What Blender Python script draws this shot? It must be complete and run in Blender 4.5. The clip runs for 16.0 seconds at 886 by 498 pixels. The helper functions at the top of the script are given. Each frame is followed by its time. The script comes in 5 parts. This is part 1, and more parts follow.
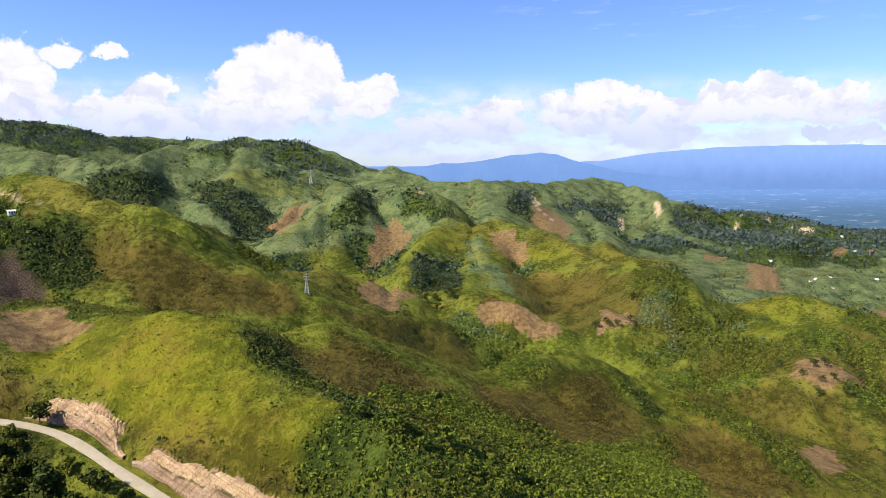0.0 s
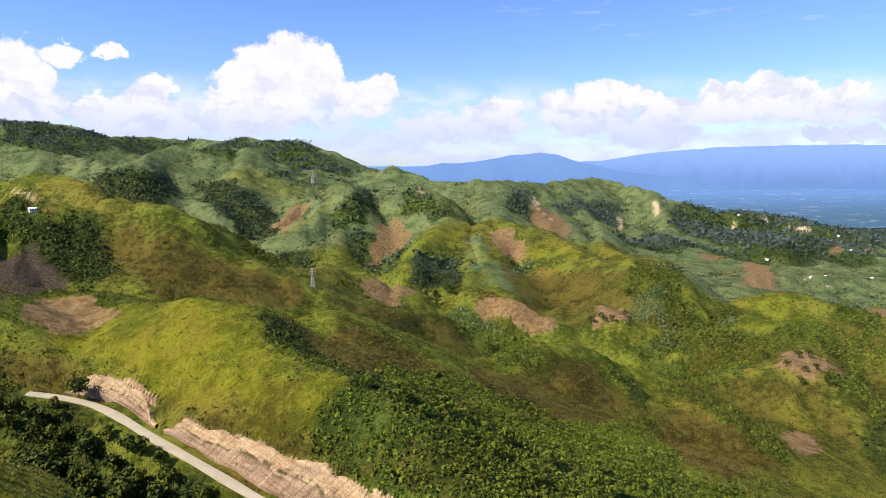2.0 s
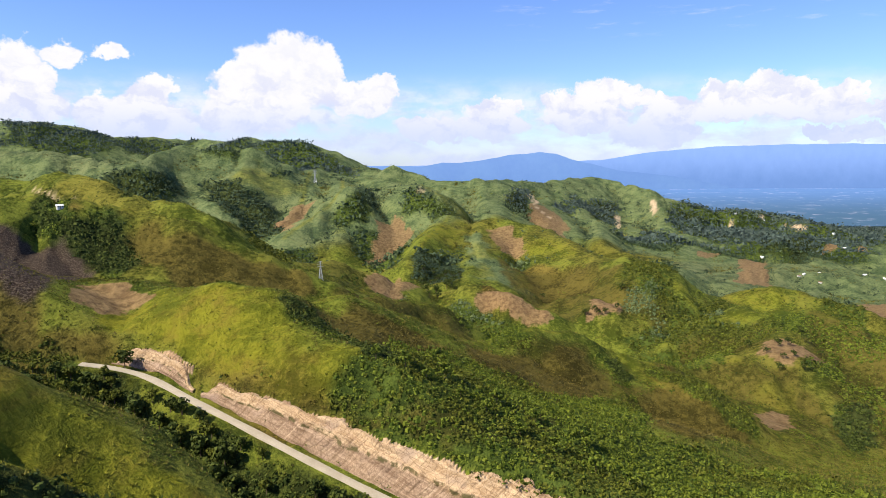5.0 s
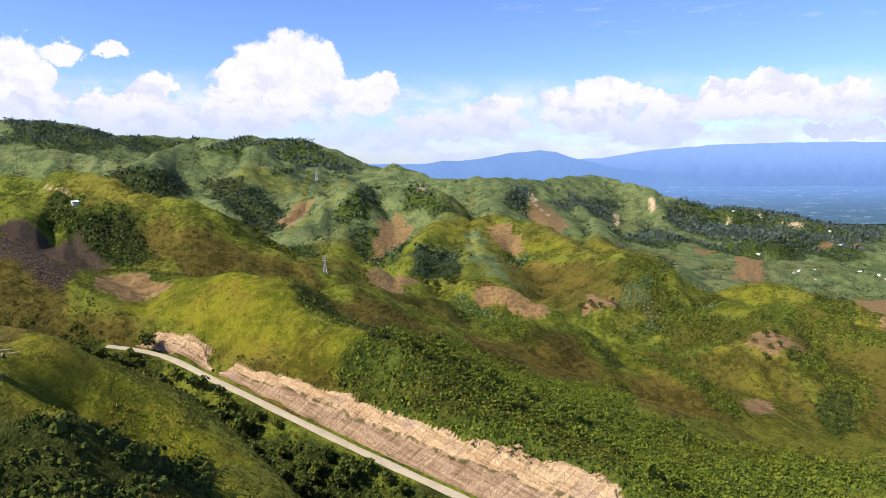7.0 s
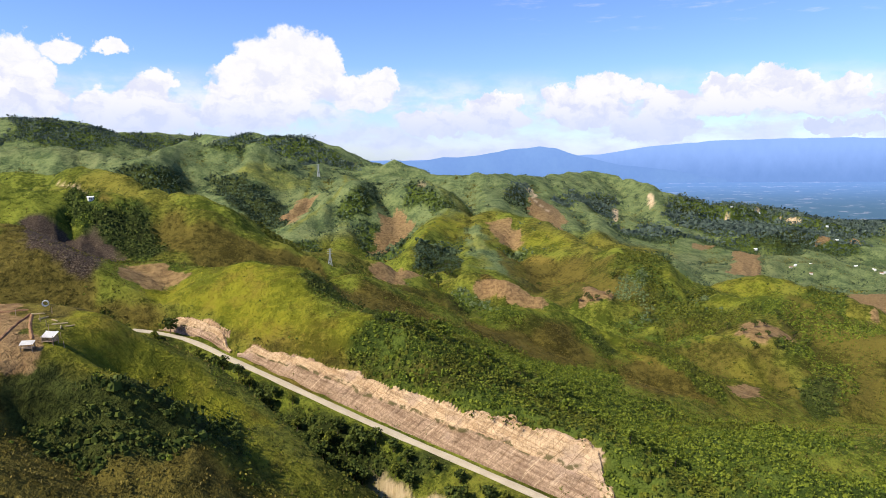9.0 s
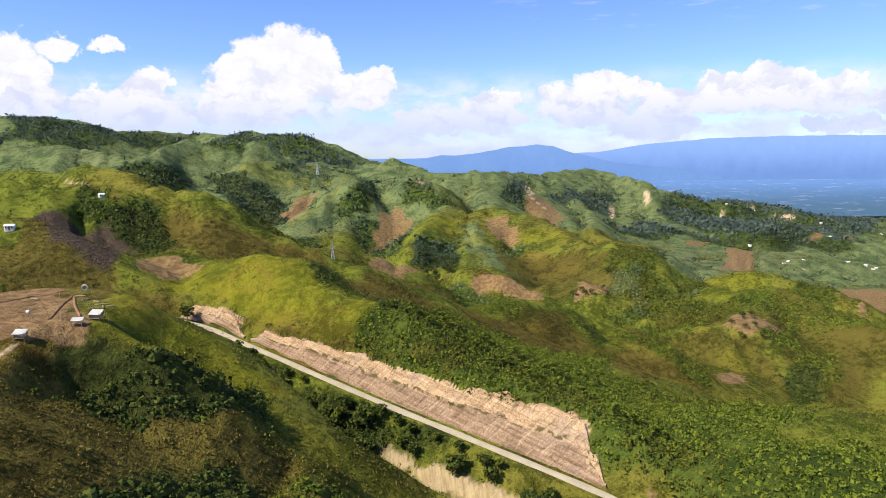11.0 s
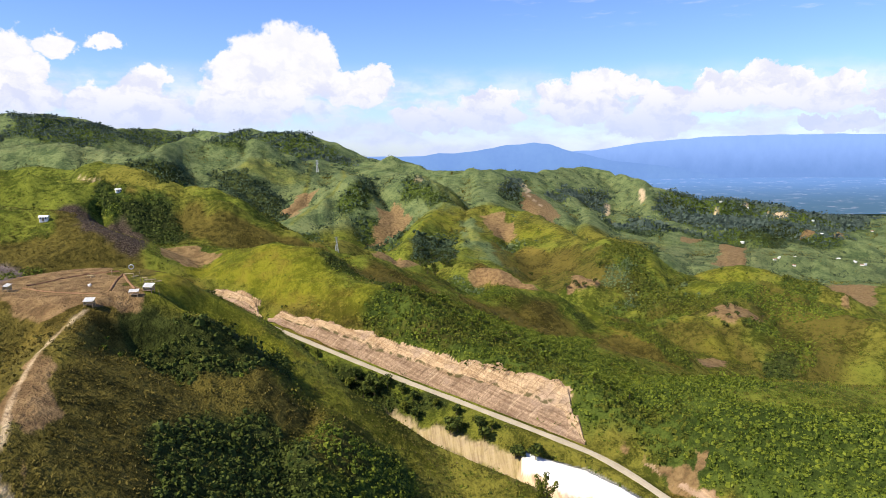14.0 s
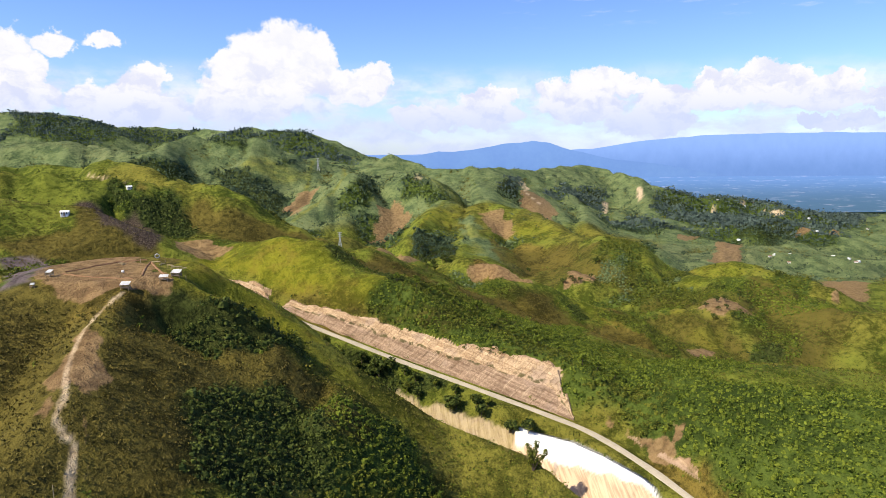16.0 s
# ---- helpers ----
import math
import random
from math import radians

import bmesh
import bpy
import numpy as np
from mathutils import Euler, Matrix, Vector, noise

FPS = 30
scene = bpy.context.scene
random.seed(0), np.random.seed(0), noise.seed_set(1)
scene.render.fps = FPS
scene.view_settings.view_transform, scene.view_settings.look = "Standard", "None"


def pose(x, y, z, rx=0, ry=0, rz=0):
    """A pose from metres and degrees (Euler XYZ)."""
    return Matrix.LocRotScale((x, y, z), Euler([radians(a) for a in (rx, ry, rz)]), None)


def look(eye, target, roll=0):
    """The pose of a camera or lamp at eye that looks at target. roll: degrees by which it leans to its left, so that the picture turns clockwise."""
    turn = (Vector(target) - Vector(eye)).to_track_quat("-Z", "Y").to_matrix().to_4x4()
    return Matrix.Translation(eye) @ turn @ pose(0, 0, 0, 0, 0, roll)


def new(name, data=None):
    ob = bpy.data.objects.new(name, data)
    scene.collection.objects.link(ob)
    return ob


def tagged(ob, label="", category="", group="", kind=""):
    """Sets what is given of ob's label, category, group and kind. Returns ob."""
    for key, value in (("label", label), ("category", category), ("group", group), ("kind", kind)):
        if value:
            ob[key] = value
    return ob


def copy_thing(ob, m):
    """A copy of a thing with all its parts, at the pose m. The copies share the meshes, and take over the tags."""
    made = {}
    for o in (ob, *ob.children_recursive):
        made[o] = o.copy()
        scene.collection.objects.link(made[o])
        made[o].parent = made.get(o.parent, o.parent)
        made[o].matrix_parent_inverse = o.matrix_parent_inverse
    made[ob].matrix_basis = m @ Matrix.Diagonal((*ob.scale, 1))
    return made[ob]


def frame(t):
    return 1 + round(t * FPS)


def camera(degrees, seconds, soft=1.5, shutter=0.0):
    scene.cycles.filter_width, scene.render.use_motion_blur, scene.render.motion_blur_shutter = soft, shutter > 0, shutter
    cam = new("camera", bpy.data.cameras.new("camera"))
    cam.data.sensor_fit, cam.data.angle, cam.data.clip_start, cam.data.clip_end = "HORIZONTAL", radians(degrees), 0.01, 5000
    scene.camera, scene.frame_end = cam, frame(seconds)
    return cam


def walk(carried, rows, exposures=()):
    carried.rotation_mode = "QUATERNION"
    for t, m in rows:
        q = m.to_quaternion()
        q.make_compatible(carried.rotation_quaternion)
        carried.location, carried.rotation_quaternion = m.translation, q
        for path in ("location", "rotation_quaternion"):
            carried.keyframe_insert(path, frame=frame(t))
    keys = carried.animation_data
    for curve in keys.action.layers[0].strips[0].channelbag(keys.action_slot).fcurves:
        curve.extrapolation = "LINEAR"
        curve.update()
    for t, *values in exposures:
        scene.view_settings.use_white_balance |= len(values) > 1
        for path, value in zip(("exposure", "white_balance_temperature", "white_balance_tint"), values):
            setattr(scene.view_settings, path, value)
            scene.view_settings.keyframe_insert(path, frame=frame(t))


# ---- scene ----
cam = camera(70.0, 16.0, 0.85)
PATH = [
    (0, (-0.379, -1.28, -0.676), (-0.378, 0.698, -0.972), 0.1),
    (0.5, (-0.504, -6.393, -0.818), (-0.503, -4.415, -1.114), 0.1),
    (1, (-0.316, -11.553, -0.77), (-0.316, -9.575, -1.065), 0.1),
    (1.5, (-0.155, -16.713, -0.668), (-0.155, -14.735, -0.964), 0.1),
    (2, (0.052, -21.554, -0.562), (0.052, -19.576, -0.858), 0.1),
    (2.5, (0.186, -26.568, -0.497), (0.185, -24.59, -0.793), 0.0),
    (3, (0.25, -31.634, -0.381), (0.249, -29.657, -0.677), -0.0),
    (3.5, (0.296, -36.613, -0.334), (0.296, -34.635, -0.63), -0.0),
    (4, (0.371, -41.602, -0.26), (0.37, -39.623, -0.555), 0.0),
    (6.5, (0.864, -65.43, -0.267), (0.862, -63.453, -0.569), 0.0),
    (7, (0.98, -70.404, -0.17), (0.978, -68.427, -0.473), -0.0),
    (7.5, (1.071, -75.4, 0.015), (1.068, -73.424, -0.292), -0.1),
    (8, (1.137, -80.298, 0.148), (1.133, -78.322, -0.161), -0.0),
    (8.5, (1.211, -85.048, 0.271), (1.207, -83.072, -0.041), -0.0),
    (9, (0.981, -90.096, 0.217), (0.977, -88.121, -0.097), -0.1),
    (11.5, (0.137, -113.712, 0.327), (0.142, -111.738, 0.006), -0.2),
    (12, (0.082, -118.583, 0.309), (0.088, -116.609, -0.013), -0.2),
    (12.5, (0.039, -123.296, 0.447), (0.045, -121.322, 0.124), -0.2),
    (13, (-0.405, -127.954, 0.438), (-0.395, -125.981, 0.113), -0.2),
    (13.5, (-0.519, -132.84, 0.426), (-0.509, -130.867, 0.101), -0.2),
    (14, (-0.647, -137.841, 0.456), (-0.636, -135.868, 0.13), -0.1),
    (14.5, (-0.814, -142.855, 0.502), (-0.802, -140.882, 0.176), -0.1),
    (15, (-0.874, -147.902, 0.569), (-0.861, -145.929, 0.242), -0.1),
    (15.5, (-0.834, -152.888, 0.677), (-0.821, -150.915, 0.349), -0.1),
    (16, (-0.934, -157.912, 0.774), (-0.921, -155.94, 0.443), -0.1),
]
walk(cam, [(t, look(eye, target, roll)) for t, eye, target, roll in PATH])
# ---- sky and sun ----
SUN_FROM = Vector((-0.62, -0.30, 0.72)).normalized()
PUFFS = [
    [(-13.4, 7.8, 2.6, 2.1), (-15.7, 7.2, 2.3, 2.0), (-11.0, 7.4, 2.0, 1.8), (-17.8, 6.7, 1.1, 1.0), (-9.6, 7.0, 0.9, 1.2), (-13.9, 5.7, 5.2, 2.1), (-8.2, 5.6, 2.4, 1.0), (-5.5, 5.9, 1.5, 1.0), (-7.2, 4.6, 2.9, 1.4), (-18.1, 4.9, 2.3, 1.1), (-16.3, 3.3, 5.1, 1.9)],  # big cumulus ahead
    [(-33.1, 6.9, 1.6, 1.4), (-33.6, 5.3, 2.4, 2.0), (-31.6, 5.8, 1.1, 1.2), (-32.3, 3.7, 2.5, 1.4), (-30.2, 7.7, 1.4, 0.9), (-27.0, 7.7, 1.3, 0.7), (-28.0, 3.9, 1.6, 1.2), (-26.9, 3.3, 2.8, 1.3), (-23.7, 5.5, 1.5, 1.0), (-24.6, 4.2, 2.1, 1.3), (-25.5, 2.7, 4.9, 1.8)],  # left bank
    [(4.2, 3.7, 2.5, 1.1), (5.7, 3.9, 1.2, 0.7), (10.6, 4.3, 1.9, 1.2), (13.5, 4.8, 2.4, 1.4), (14.6, 5.2, 1.3, 1.0), (16.2, 4.9, 1.6, 1.0), (12.6, 3.1, 4.3, 1.2), (3.8, 2.4, 4.0, 1.2), (-0.8, 2.2, 3.5, 1.2), (18.3, 4.6, 0.8, 0.6), (19.5, 3.5, 2.7, 1.4), (18.2, 1.6, 4.1, 1.2)],  # middle bank
    [(22.9, 5.0, 1.9, 0.8), (25.9, 5.3, 1.2, 1.0), (27.1, 5.2, 1.4, 1.0), (28.9, 4.9, 1.4, 1.0), (32.2, 4.5, 0.9, 1.0), (31.2, 3.6, 2.2, 1.3), (28.2, 3.7, 3.5, 1.3), (24.2, 3.8, 3.3, 1.3), (34.1, 3.2, 1.4, 1.0), (32.8, 1.4, 2.1, 0.8), (30.3, 1.7, 1.5, 0.6)],  # right bank
]


def node(tree, kind, **values):
    """A node with its settings; numbered or named inputs as in_0, in_Scale; a socket as a value is linked."""
    made = tree.nodes.new(kind)
    for key, value in values.items():
        if not key.startswith("in_"):
            continue
        name = key[3:]
        socket = made.inputs[int(name)] if name.isdigit() else made.inputs[name.replace("_", " ")]
        if isinstance(value, bpy.types.NodeSocket):
            tree.links.new(value, socket)
        else:
            socket.default_value = value
    return made


def sums(tree, how, *args):
    made = node(tree, "ShaderNodeMath", **{f"in_{i}": v for i, v in enumerate(args)})
    made.operation = how
    return made.outputs[0]


def vsums(tree, how, *args):
    made = node(tree, "ShaderNodeVectorMath", **{f"in_{i}": v for i, v in enumerate(args)})
    made.operation = how
    return made.outputs["Value" if how == "LENGTH" else "Vector"]


def ramp(tree, value, low, high, to_low=0.0, to_high=1.0):
    made = node(tree, "ShaderNodeMapRange", in_Value=value, in_From_Min=low, in_From_Max=high, in_To_Min=to_low, in_To_Max=to_high)
    made.interpolation_type = "SMOOTHSTEP"
    return made.outputs[0]


def blend(tree, factor, a, b):
    made = tree.nodes.new("ShaderNodeMix")
    made.data_type = "RGBA"
    for socket, value in ((made.inputs[0], factor), (made.inputs[6], a), (made.inputs[7], b)):
        if isinstance(value, bpy.types.NodeSocket):
            tree.links.new(value, socket)
        else:
            socket.default_value = value if isinstance(value, (int, float)) else (*value, 1)[:4]
    return made.outputs[2]


def grain(tree, vector, scale, detail=4.0, roughness=0.55):
    made = node(tree, "ShaderNodeTexNoise", in_Vector=vector, in_Scale=scale, in_Detail=detail, in_Roughness=roughness)
    return made


world = bpy.data.worlds.new("sky")
scene.world = world
world.use_nodes = True
wt = world.node_tree
wt.nodes.clear()
sky = wt.nodes.new("ShaderNodeTexSky")
sky.sky_type, sky.sun_disc = "NISHITA", False
sky.sun_elevation = math.asin(SUN_FROM.z)
sky.sun_rotation = math.atan2(SUN_FROM.x, SUN_FROM.y)
sky.altitude, sky.air_density, sky.dust_density, sky.ozone_density = 600, 1.0, 0.2, 1.5
tinted = node(wt, "ShaderNodeVectorMath", in_0=sky.outputs[0], in_1=(0.80, 0.98, 1.48))
tinted.operation = "MULTIPLY"
clear_sky = node(wt, "ShaderNodeBackground", in_Color=tinted.outputs[0], in_Strength=0.083)
# cumulus by bearing and height above the horizon, in degrees
way = wt.nodes.new("ShaderNodeTexCoord").outputs["Generated"]
parts = node(wt, "ShaderNodeSeparateXYZ", in_0=way).outputs
bear = sums(wt, "MULTIPLY", sums(wt, "ARCTAN2", parts[0], parts[1]), 57.29578)
rise = sums(wt, "MULTIPLY", sums(wt, "ARCSINE", parts[2]), 57.29578)
spot = node(wt, "ShaderNodeCombineXYZ", in_0=bear, in_1=rise).outputs[0]
billow = vsums(wt, "SUBTRACT", grain(wt, spot, 0.55, 7.0, 0.62).outputs["Color"], (0.5, 0.5, 0.5))
curl = vsums(wt, "MULTIPLY_ADD", billow, (3.4, 3.0, 0.0), spot)
flat = vsums(wt, "MULTIPLY", curl, (1, 1, 0))
nearest = None
for bank in PUFFS:
    for a, e, ra, re in bank:
        gap = vsums(wt, "LENGTH", vsums(wt, "MULTIPLY_ADD", flat, (1 / ra, 1 / re, 0), (-a / ra, -e / re, 0)))
        nearest = gap if nearest is None else sums(wt, "SMOOTH_MIN", nearest, gap, 0.25)
cover = ramp(wt, nearest, 1.16, 0.86)
# a thin milky layer under the cumulus, and high wisps
milk = sums(wt, "MULTIPLY", ramp(wt, rise, 7.2, 3.4), ramp(wt, grain(wt, vsums(wt, "MULTIPLY", spot, (0.6, 1.6, 1)), 0.33, 6.0).outputs[0], 0.36, 0.62, 0.16, 0.90))
veil = grain(wt, vsums(wt, "MULTIPLY", spot, (0.35, 1.9, 1)), 0.5, 6.0, 0.6).outputs[0]
veil = sums(wt, "MULTIPLY", sums(wt, "MULTIPLY", ramp(wt, veil, 0.54, 0.74, 0.0, 0.32), ramp(wt, rise, 9.0, 10.5)), ramp(wt, bear, 2.0, 8.0))
thin = sums(wt, "MAXIMUM", milk, veil)
cover = sums(wt, "MAXIMUM", cover, thin)
shade = grain(wt, vsums(wt, "MULTIPLY", curl, (0.7, 1.2, 1)), 0.6, 6.0, 0.55).outputs[0]
dim = sums(wt, "MULTIPLY", ramp(wt, shade, 0.42, 0.66), ramp(wt, rise, 9.5, 3.5, 0.25, 0.95))
low = ramp(wt, rise, 5.0, 1.0, 0.0, 0.75)
white = blend(wt, dim, (1.0, 0.985, 0.99), (0.74, 0.77, 0.97))
white = blend(wt, low, white, (0.62, 0.72, 1.0))
cloud = node(wt, "ShaderNodeBackground", in_Color=white, in_Strength=0.64)
mixed = node(wt, "ShaderNodeMixShader", in_0=cover, in_1=clear_sky.outputs[0], in_2=cloud.outputs[0])
node(wt, "ShaderNodeOutputWorld", in_0=mixed.outputs[0])

sun = new("sun", bpy.data.lights.new("sun", "SUN"))
sun.data.energy, sun.data.angle, sun.data.color = 5.0, radians(0.5), (1.0, 0.91, 0.74)
sun.matrix_world = look(SUN_FROM * 100, (0, 0, 0))
scene.view_settings.exposure = 0.66


# ---- the lie of the land ----
RIDGES = []


def ridge(crest, slope, top):
    """A rounded ridge along a crest line: its flanks fall by slope, its top is rounded over that many metres."""
    RIDGES.append((np.array(crest, float), slope, top))


ridge([(-212, 255, -58), (-177, 245, -58), (-151, 236, -58), (-123, 220, -60), (-92, 206, -53), (-71, 200, -54), (-57, 182, -62), (-42, 168, -66), (-28, 160, -67), (-17, 154, -68), (5, 140, -80)], 0.46, 7)  # grass hill
ridge([(-71, 200, -54), (-69, 216, -61), (-59, 224, -65), (-42, 232, -64), (-32, 238, -70), (-19, 246, -79), (-6, 256, -90), (6, 268, -97), (26, 288, -102), (51, 310, -104), (80, 325, -109), (108, 335, -121), (127, 325, -126), (144, 295, -130), (167, 285, -138), (192, 280, -157)], 0.5, 5)  # round hill chain
ridge([(-17, 155, -69), (20, 150, -83), (51, 157, -95), (73, 178, -101), (110, 190, -118)], 0.45, 10)  # shrub spur above the cut
ridge([(-17, 150, -70), (-2, 130, -81), (25, 116, -86), (44, 101, -88.5), (55, 92, -92), (68, 94, -100), (88, 100, -106)], 0.42, 9)  # cut shoulder
ridge([(65, 160, -113), (84, 150, -109), (97, 125, -101), (97, 98, -94), (99, 78, -91), (113, 54, -86), (138, 40, -84), (165, 25, -82)], 0.6, 10)  # shrub hill by the road
ridge([(97, 98, -94), (125, 100, -95), (152, 103, -97), (190, 112, -103), (230, 130, -112)], 0.42, 14)  # shrub shoulder behind it
ridge([(167, 400, -159), (197, 408, -157), (227, 405, -152), (241, 385, -159), (245, 350, -174), (260, 330, -195)], 0.5, 5)  # olive hill
ridge([(211, 545, -184), (270, 565, -171), (309, 572, -154), (330, 545, -152), (352, 525, -149), (377, 500, -150)], 0.46, 6)  # far olive hill
ridge([(350, 525, -148), (310, 480, -154), (272, 414, -152)], 0.42, 8)  # bare spur
ridge([(352, 525, -150), (352, 470, -155), (383, 400, -154), (440, 370, -150)], 0.4, 12)  # right slope
ridge([(365, 850, -234), (393, 830, -205), (458, 826, -186), (486, 810, -187), (499, 760, -188), (540, 720, -190)], 0.42, 8)  # yellow knoll
ridge([(-420, 380, -15), (-330, 380, -22), (-255, 402, -32), (-215, 414, -41), (-190, 407, -46), (-149, 408, -67), (-115, 408, -82), (-87, 407, -94), (-55, 425, -108), (-15, 470, -128), (10, 500, -140)], 0.58, 4)  # long left ridge
ridge([(-420, 230, -20), (-330, 215, -27), (-260, 215, -31), (-215, 218, -36), (-182, 195, -44), (-165, 188, -52), (-150, 182, -66)], 0.45, 6)  # brown hill left
ridge([(-532, 640, -27), (-433, 620, -29), (-386, 600, -14), (-326, 560, -23), (-272, 520, -36), (-235, 500, -44), (-200, 490, -54), (-181, 520, -78), (-163, 570, -97), (-130, 640, -115), (-87, 660, -129), (-40, 680, -152), (-3, 690, -174)], 0.5, 6)  # track ridge
ridge([(-260, 80, -52), (-175, 70, -47), (-125, 58, -41), (-102, 62, -41), (-91, 68, -44), (-84, 72, -48.5), (-76, 72, -54), (-66, 68, -60), (-53, 69, -72.5), (-40, 70, -82), (-27, 68, -93), (-12, 61, -106), (5, 50, -118)], 0.75, 6)  # hut hill
ridge([(-82, 73, -51), (-75, 84, -62), (-70, 95, -71), (-65, 110, -85)], 0.8, 5)  # grass spur to the road
ridge([(-100, 50, -41.5), (-86, 44, -44), (-70, 43, -49.5), (-61, 47, -62), (-54, 51, -70), (-46, 48, -76), (-35, 43, -79), (-33, 30, -79), (-37, 20, -79), (-33, 2, -90), (-28, -20, -102)], 1.1, 4)  # scrub spur below the huts
ridge([(-104, 45, -41), (-97, 26, -45), (-94, 8, -48), (-86, -22, -54), (-84, -60, -64), (-87, -110, -80), (-92, -200, -95)], 0.76, 5)  # path ridge
ridge([(-135, 45, -43), (-135, 0, -50), (-132, -40, -58), (-140, -110, -75), (-150, -200, -90)], 0.9, 45)  # path ridge west
ridge([(-1172, 1500, -9), (-1039, 1500, -3), (-906, 1500, 4), (-688, 1330, -20), (-683, 1600, 15), (-499, 1600, 15), (-433, 1560, -23), (-373, 1800, -43), (-291, 1780, -66), (-225, 1760, -73), (-117, 1574, -79), (-48, 1380, -76), (-10, 1320, -90)], 0.5, 18)  # valley hill
ridge([(-604, 1500, -49), (-547, 1350, -86), (-460, 1250, -101), (-391, 1160, -147), (-345, 1110, -166)], 0.5, 15)  # valley spur a
ridge([(-499, 1600, 15), (-475, 1440, -38), (-472, 1380, -69), (-420, 1330, -85)], 0.5, 15)  # valley spur f
ridge([(-368, 1700, -55), (-329, 1450, -99), (-318, 1250, -130), (-323, 1180, -149)], 0.55, 15)  # valley spur b
ridge([(-278, 1700, -73), (-211, 1290, -76), (-245, 1220, -110), (-273, 1150, -140), (-292, 1100, -154)], 0.55, 15)  # valley spur c
ridge([(-117, 1574, -79), (-160, 1450, -92), (-171, 1330, -114), (-198, 1200, -136), (-218, 1080, -152)], 0.62, 15)  # valley spur d
ridge([(-84, 1480, -81), (-67, 1400, -102), (-4, 1300, -118), (18, 1230, -126), (-22, 1030, -145), (-50, 860, -152)], 0.62, 15)  # valley spur e
ridge([(18, 1230, -126), (93, 1200, -130), (182, 1150, -143), (235, 940, -154), (267, 850, -151), (281, 760, -152), (285, 680, -168), (281, 640, -186)], 0.45, 10)  # middle hill
ridge([(233, 930, -155), (249, 800, -152), (250, 727, -152), (240, 660, -168)], 0.45, 10)  # middle front
ridge([(60, 1190, -131), (59, 980, -156), (39, 760, -156)], 0.45, 10)  # middle spur
ridge([(182, 1150, -143), (178, 1085, -154), (192, 980, -174)], 0.42, 12)  # yellow middle spur
ridge([(10, 700, -163), (41, 680, -149), (81, 650, -161), (124, 625, -175), (154, 600, -197)], 0.45, 6)  # brown knoll
ridge([(182, 720, -168), (186, 640, -167), (203, 600, -183)], 0.45, 7)  # green knoll
ridge([(-319, 1950, -98), (-255, 2000, -79), (-174, 2100, -46), (-79, 2050, -66), (28, 1950, -84), (111, 1877, -73), (217, 2100, -79), (320, 2300, -99), (615, 2700, -99), (736, 2700, -111), (816, 2500, -141), (895, 2350, -174), (1064, 2300, -208), (1284, 2400, -238), (1239, 2100, -237), (1415, 2000, -271), (1662, 1900, -301)], 0.45, 20)  # far chain
ridge([(222, 2150, -89), (285, 2040, -139), (326, 1850, -184), (346, 1700, -192), (358, 1550, -210), (411, 1350, -214)], 0.5, 12)  # far spur a
ridge([(639, 2600, -119), (548, 2300, -177), (558, 2097, -227), (530, 1800, -252), (498, 1500, -251)], 0.5, 12)  # far spur b
ridge([(816, 2500, -141), (744, 2150, -184), (730, 1950, -220), (646, 1600, -254)], 0.45, 12)  # far spur c
ridge([(109, 1850, -93), (127, 1650, -127), (80, 1350, -140)], 0.5, 12)  # far spur d
ridge([(428, 2450, -97), (405, 2200, -140), (430, 1950, -167), (435, 1750, -198), (388, 1500, -210)], 0.45, 12)  # far spur e
ridge([(469, 1270, -231), (559, 1298, -256), (715, 1421, -255), (846, 1425, -274), (993, 1430, -274)], 0.3, 20)  # right rise
ridge([(836, 1950, -238), (894, 1750, -237), (1083, 1800, -252), (1195, 1700, -269)], 0.3, 20)  # right rise b
ridge([(-2583, 3000, 177), (-2060, 3000, 157), (-1934, 3050, 157), (-1778, 3100, 138), (-1632, 3100, 90), (-1474, 3200, 84), (-1298, 3250, 77), (-1014, 3000, 61), (-847, 2800, 66), (-696, 2600, 48), (-526, 2500, 33), (-441, 2450, 2), (-372, 2350, -43), (-293, 2300, -60)], 0.4, 40)  # forest range

VALLEY_Y = np.array([-400, -100, 100, 300, 600, 1000, 1400, 2000, 2700, 4900], float)
VALLEY_U = np.array([-0.7, -0.2, 0.2, 0.7])
VALLEY_Z = np.array([[-110, -125, -135, -120], [-105, -125, -130, -120], [-100, -112, -124, -135], [-75, -100, -152, -208],
                     [-80, -155, -205, -252], [-90, -185, -245, -300], [-110, -190, -255, -320], [-80, -150, -235, -290],
                     [-20, -190, -330, -350], [-100, -345, -350, -350]], float)
ROAD = np.array([(-250, 118, -63), (-210, 140, -66), (-175, 160, -70), (-150, 168, -73), (-126, 170, -76.4), (-117, 170, -77.7), (-108, 168, -79.2), (-97, 162, -81.2), (-86, 155, -83.4), (-69, 146, -86.9),
                 (-55, 138, -89.8), (-41, 130, -92.6), (-25, 121.5, -96), (-14, 116, -98.4), (4.6, 105, -101.3), (36, 86.5, -106.5), (56, 74.5, -110), (66, 63, -112), (76, 48, -114.4), (86, 28, -117),
                 (97, 0, -121), (110, -50, -127), (120, -120, -133)], float)


SCARP = np.array([(-96, 30, 0), (-88, 35, 0), (-78, 38, 0), (-70, 41, 0), (-61, 44, 0), (-50, 46, 0)], float)


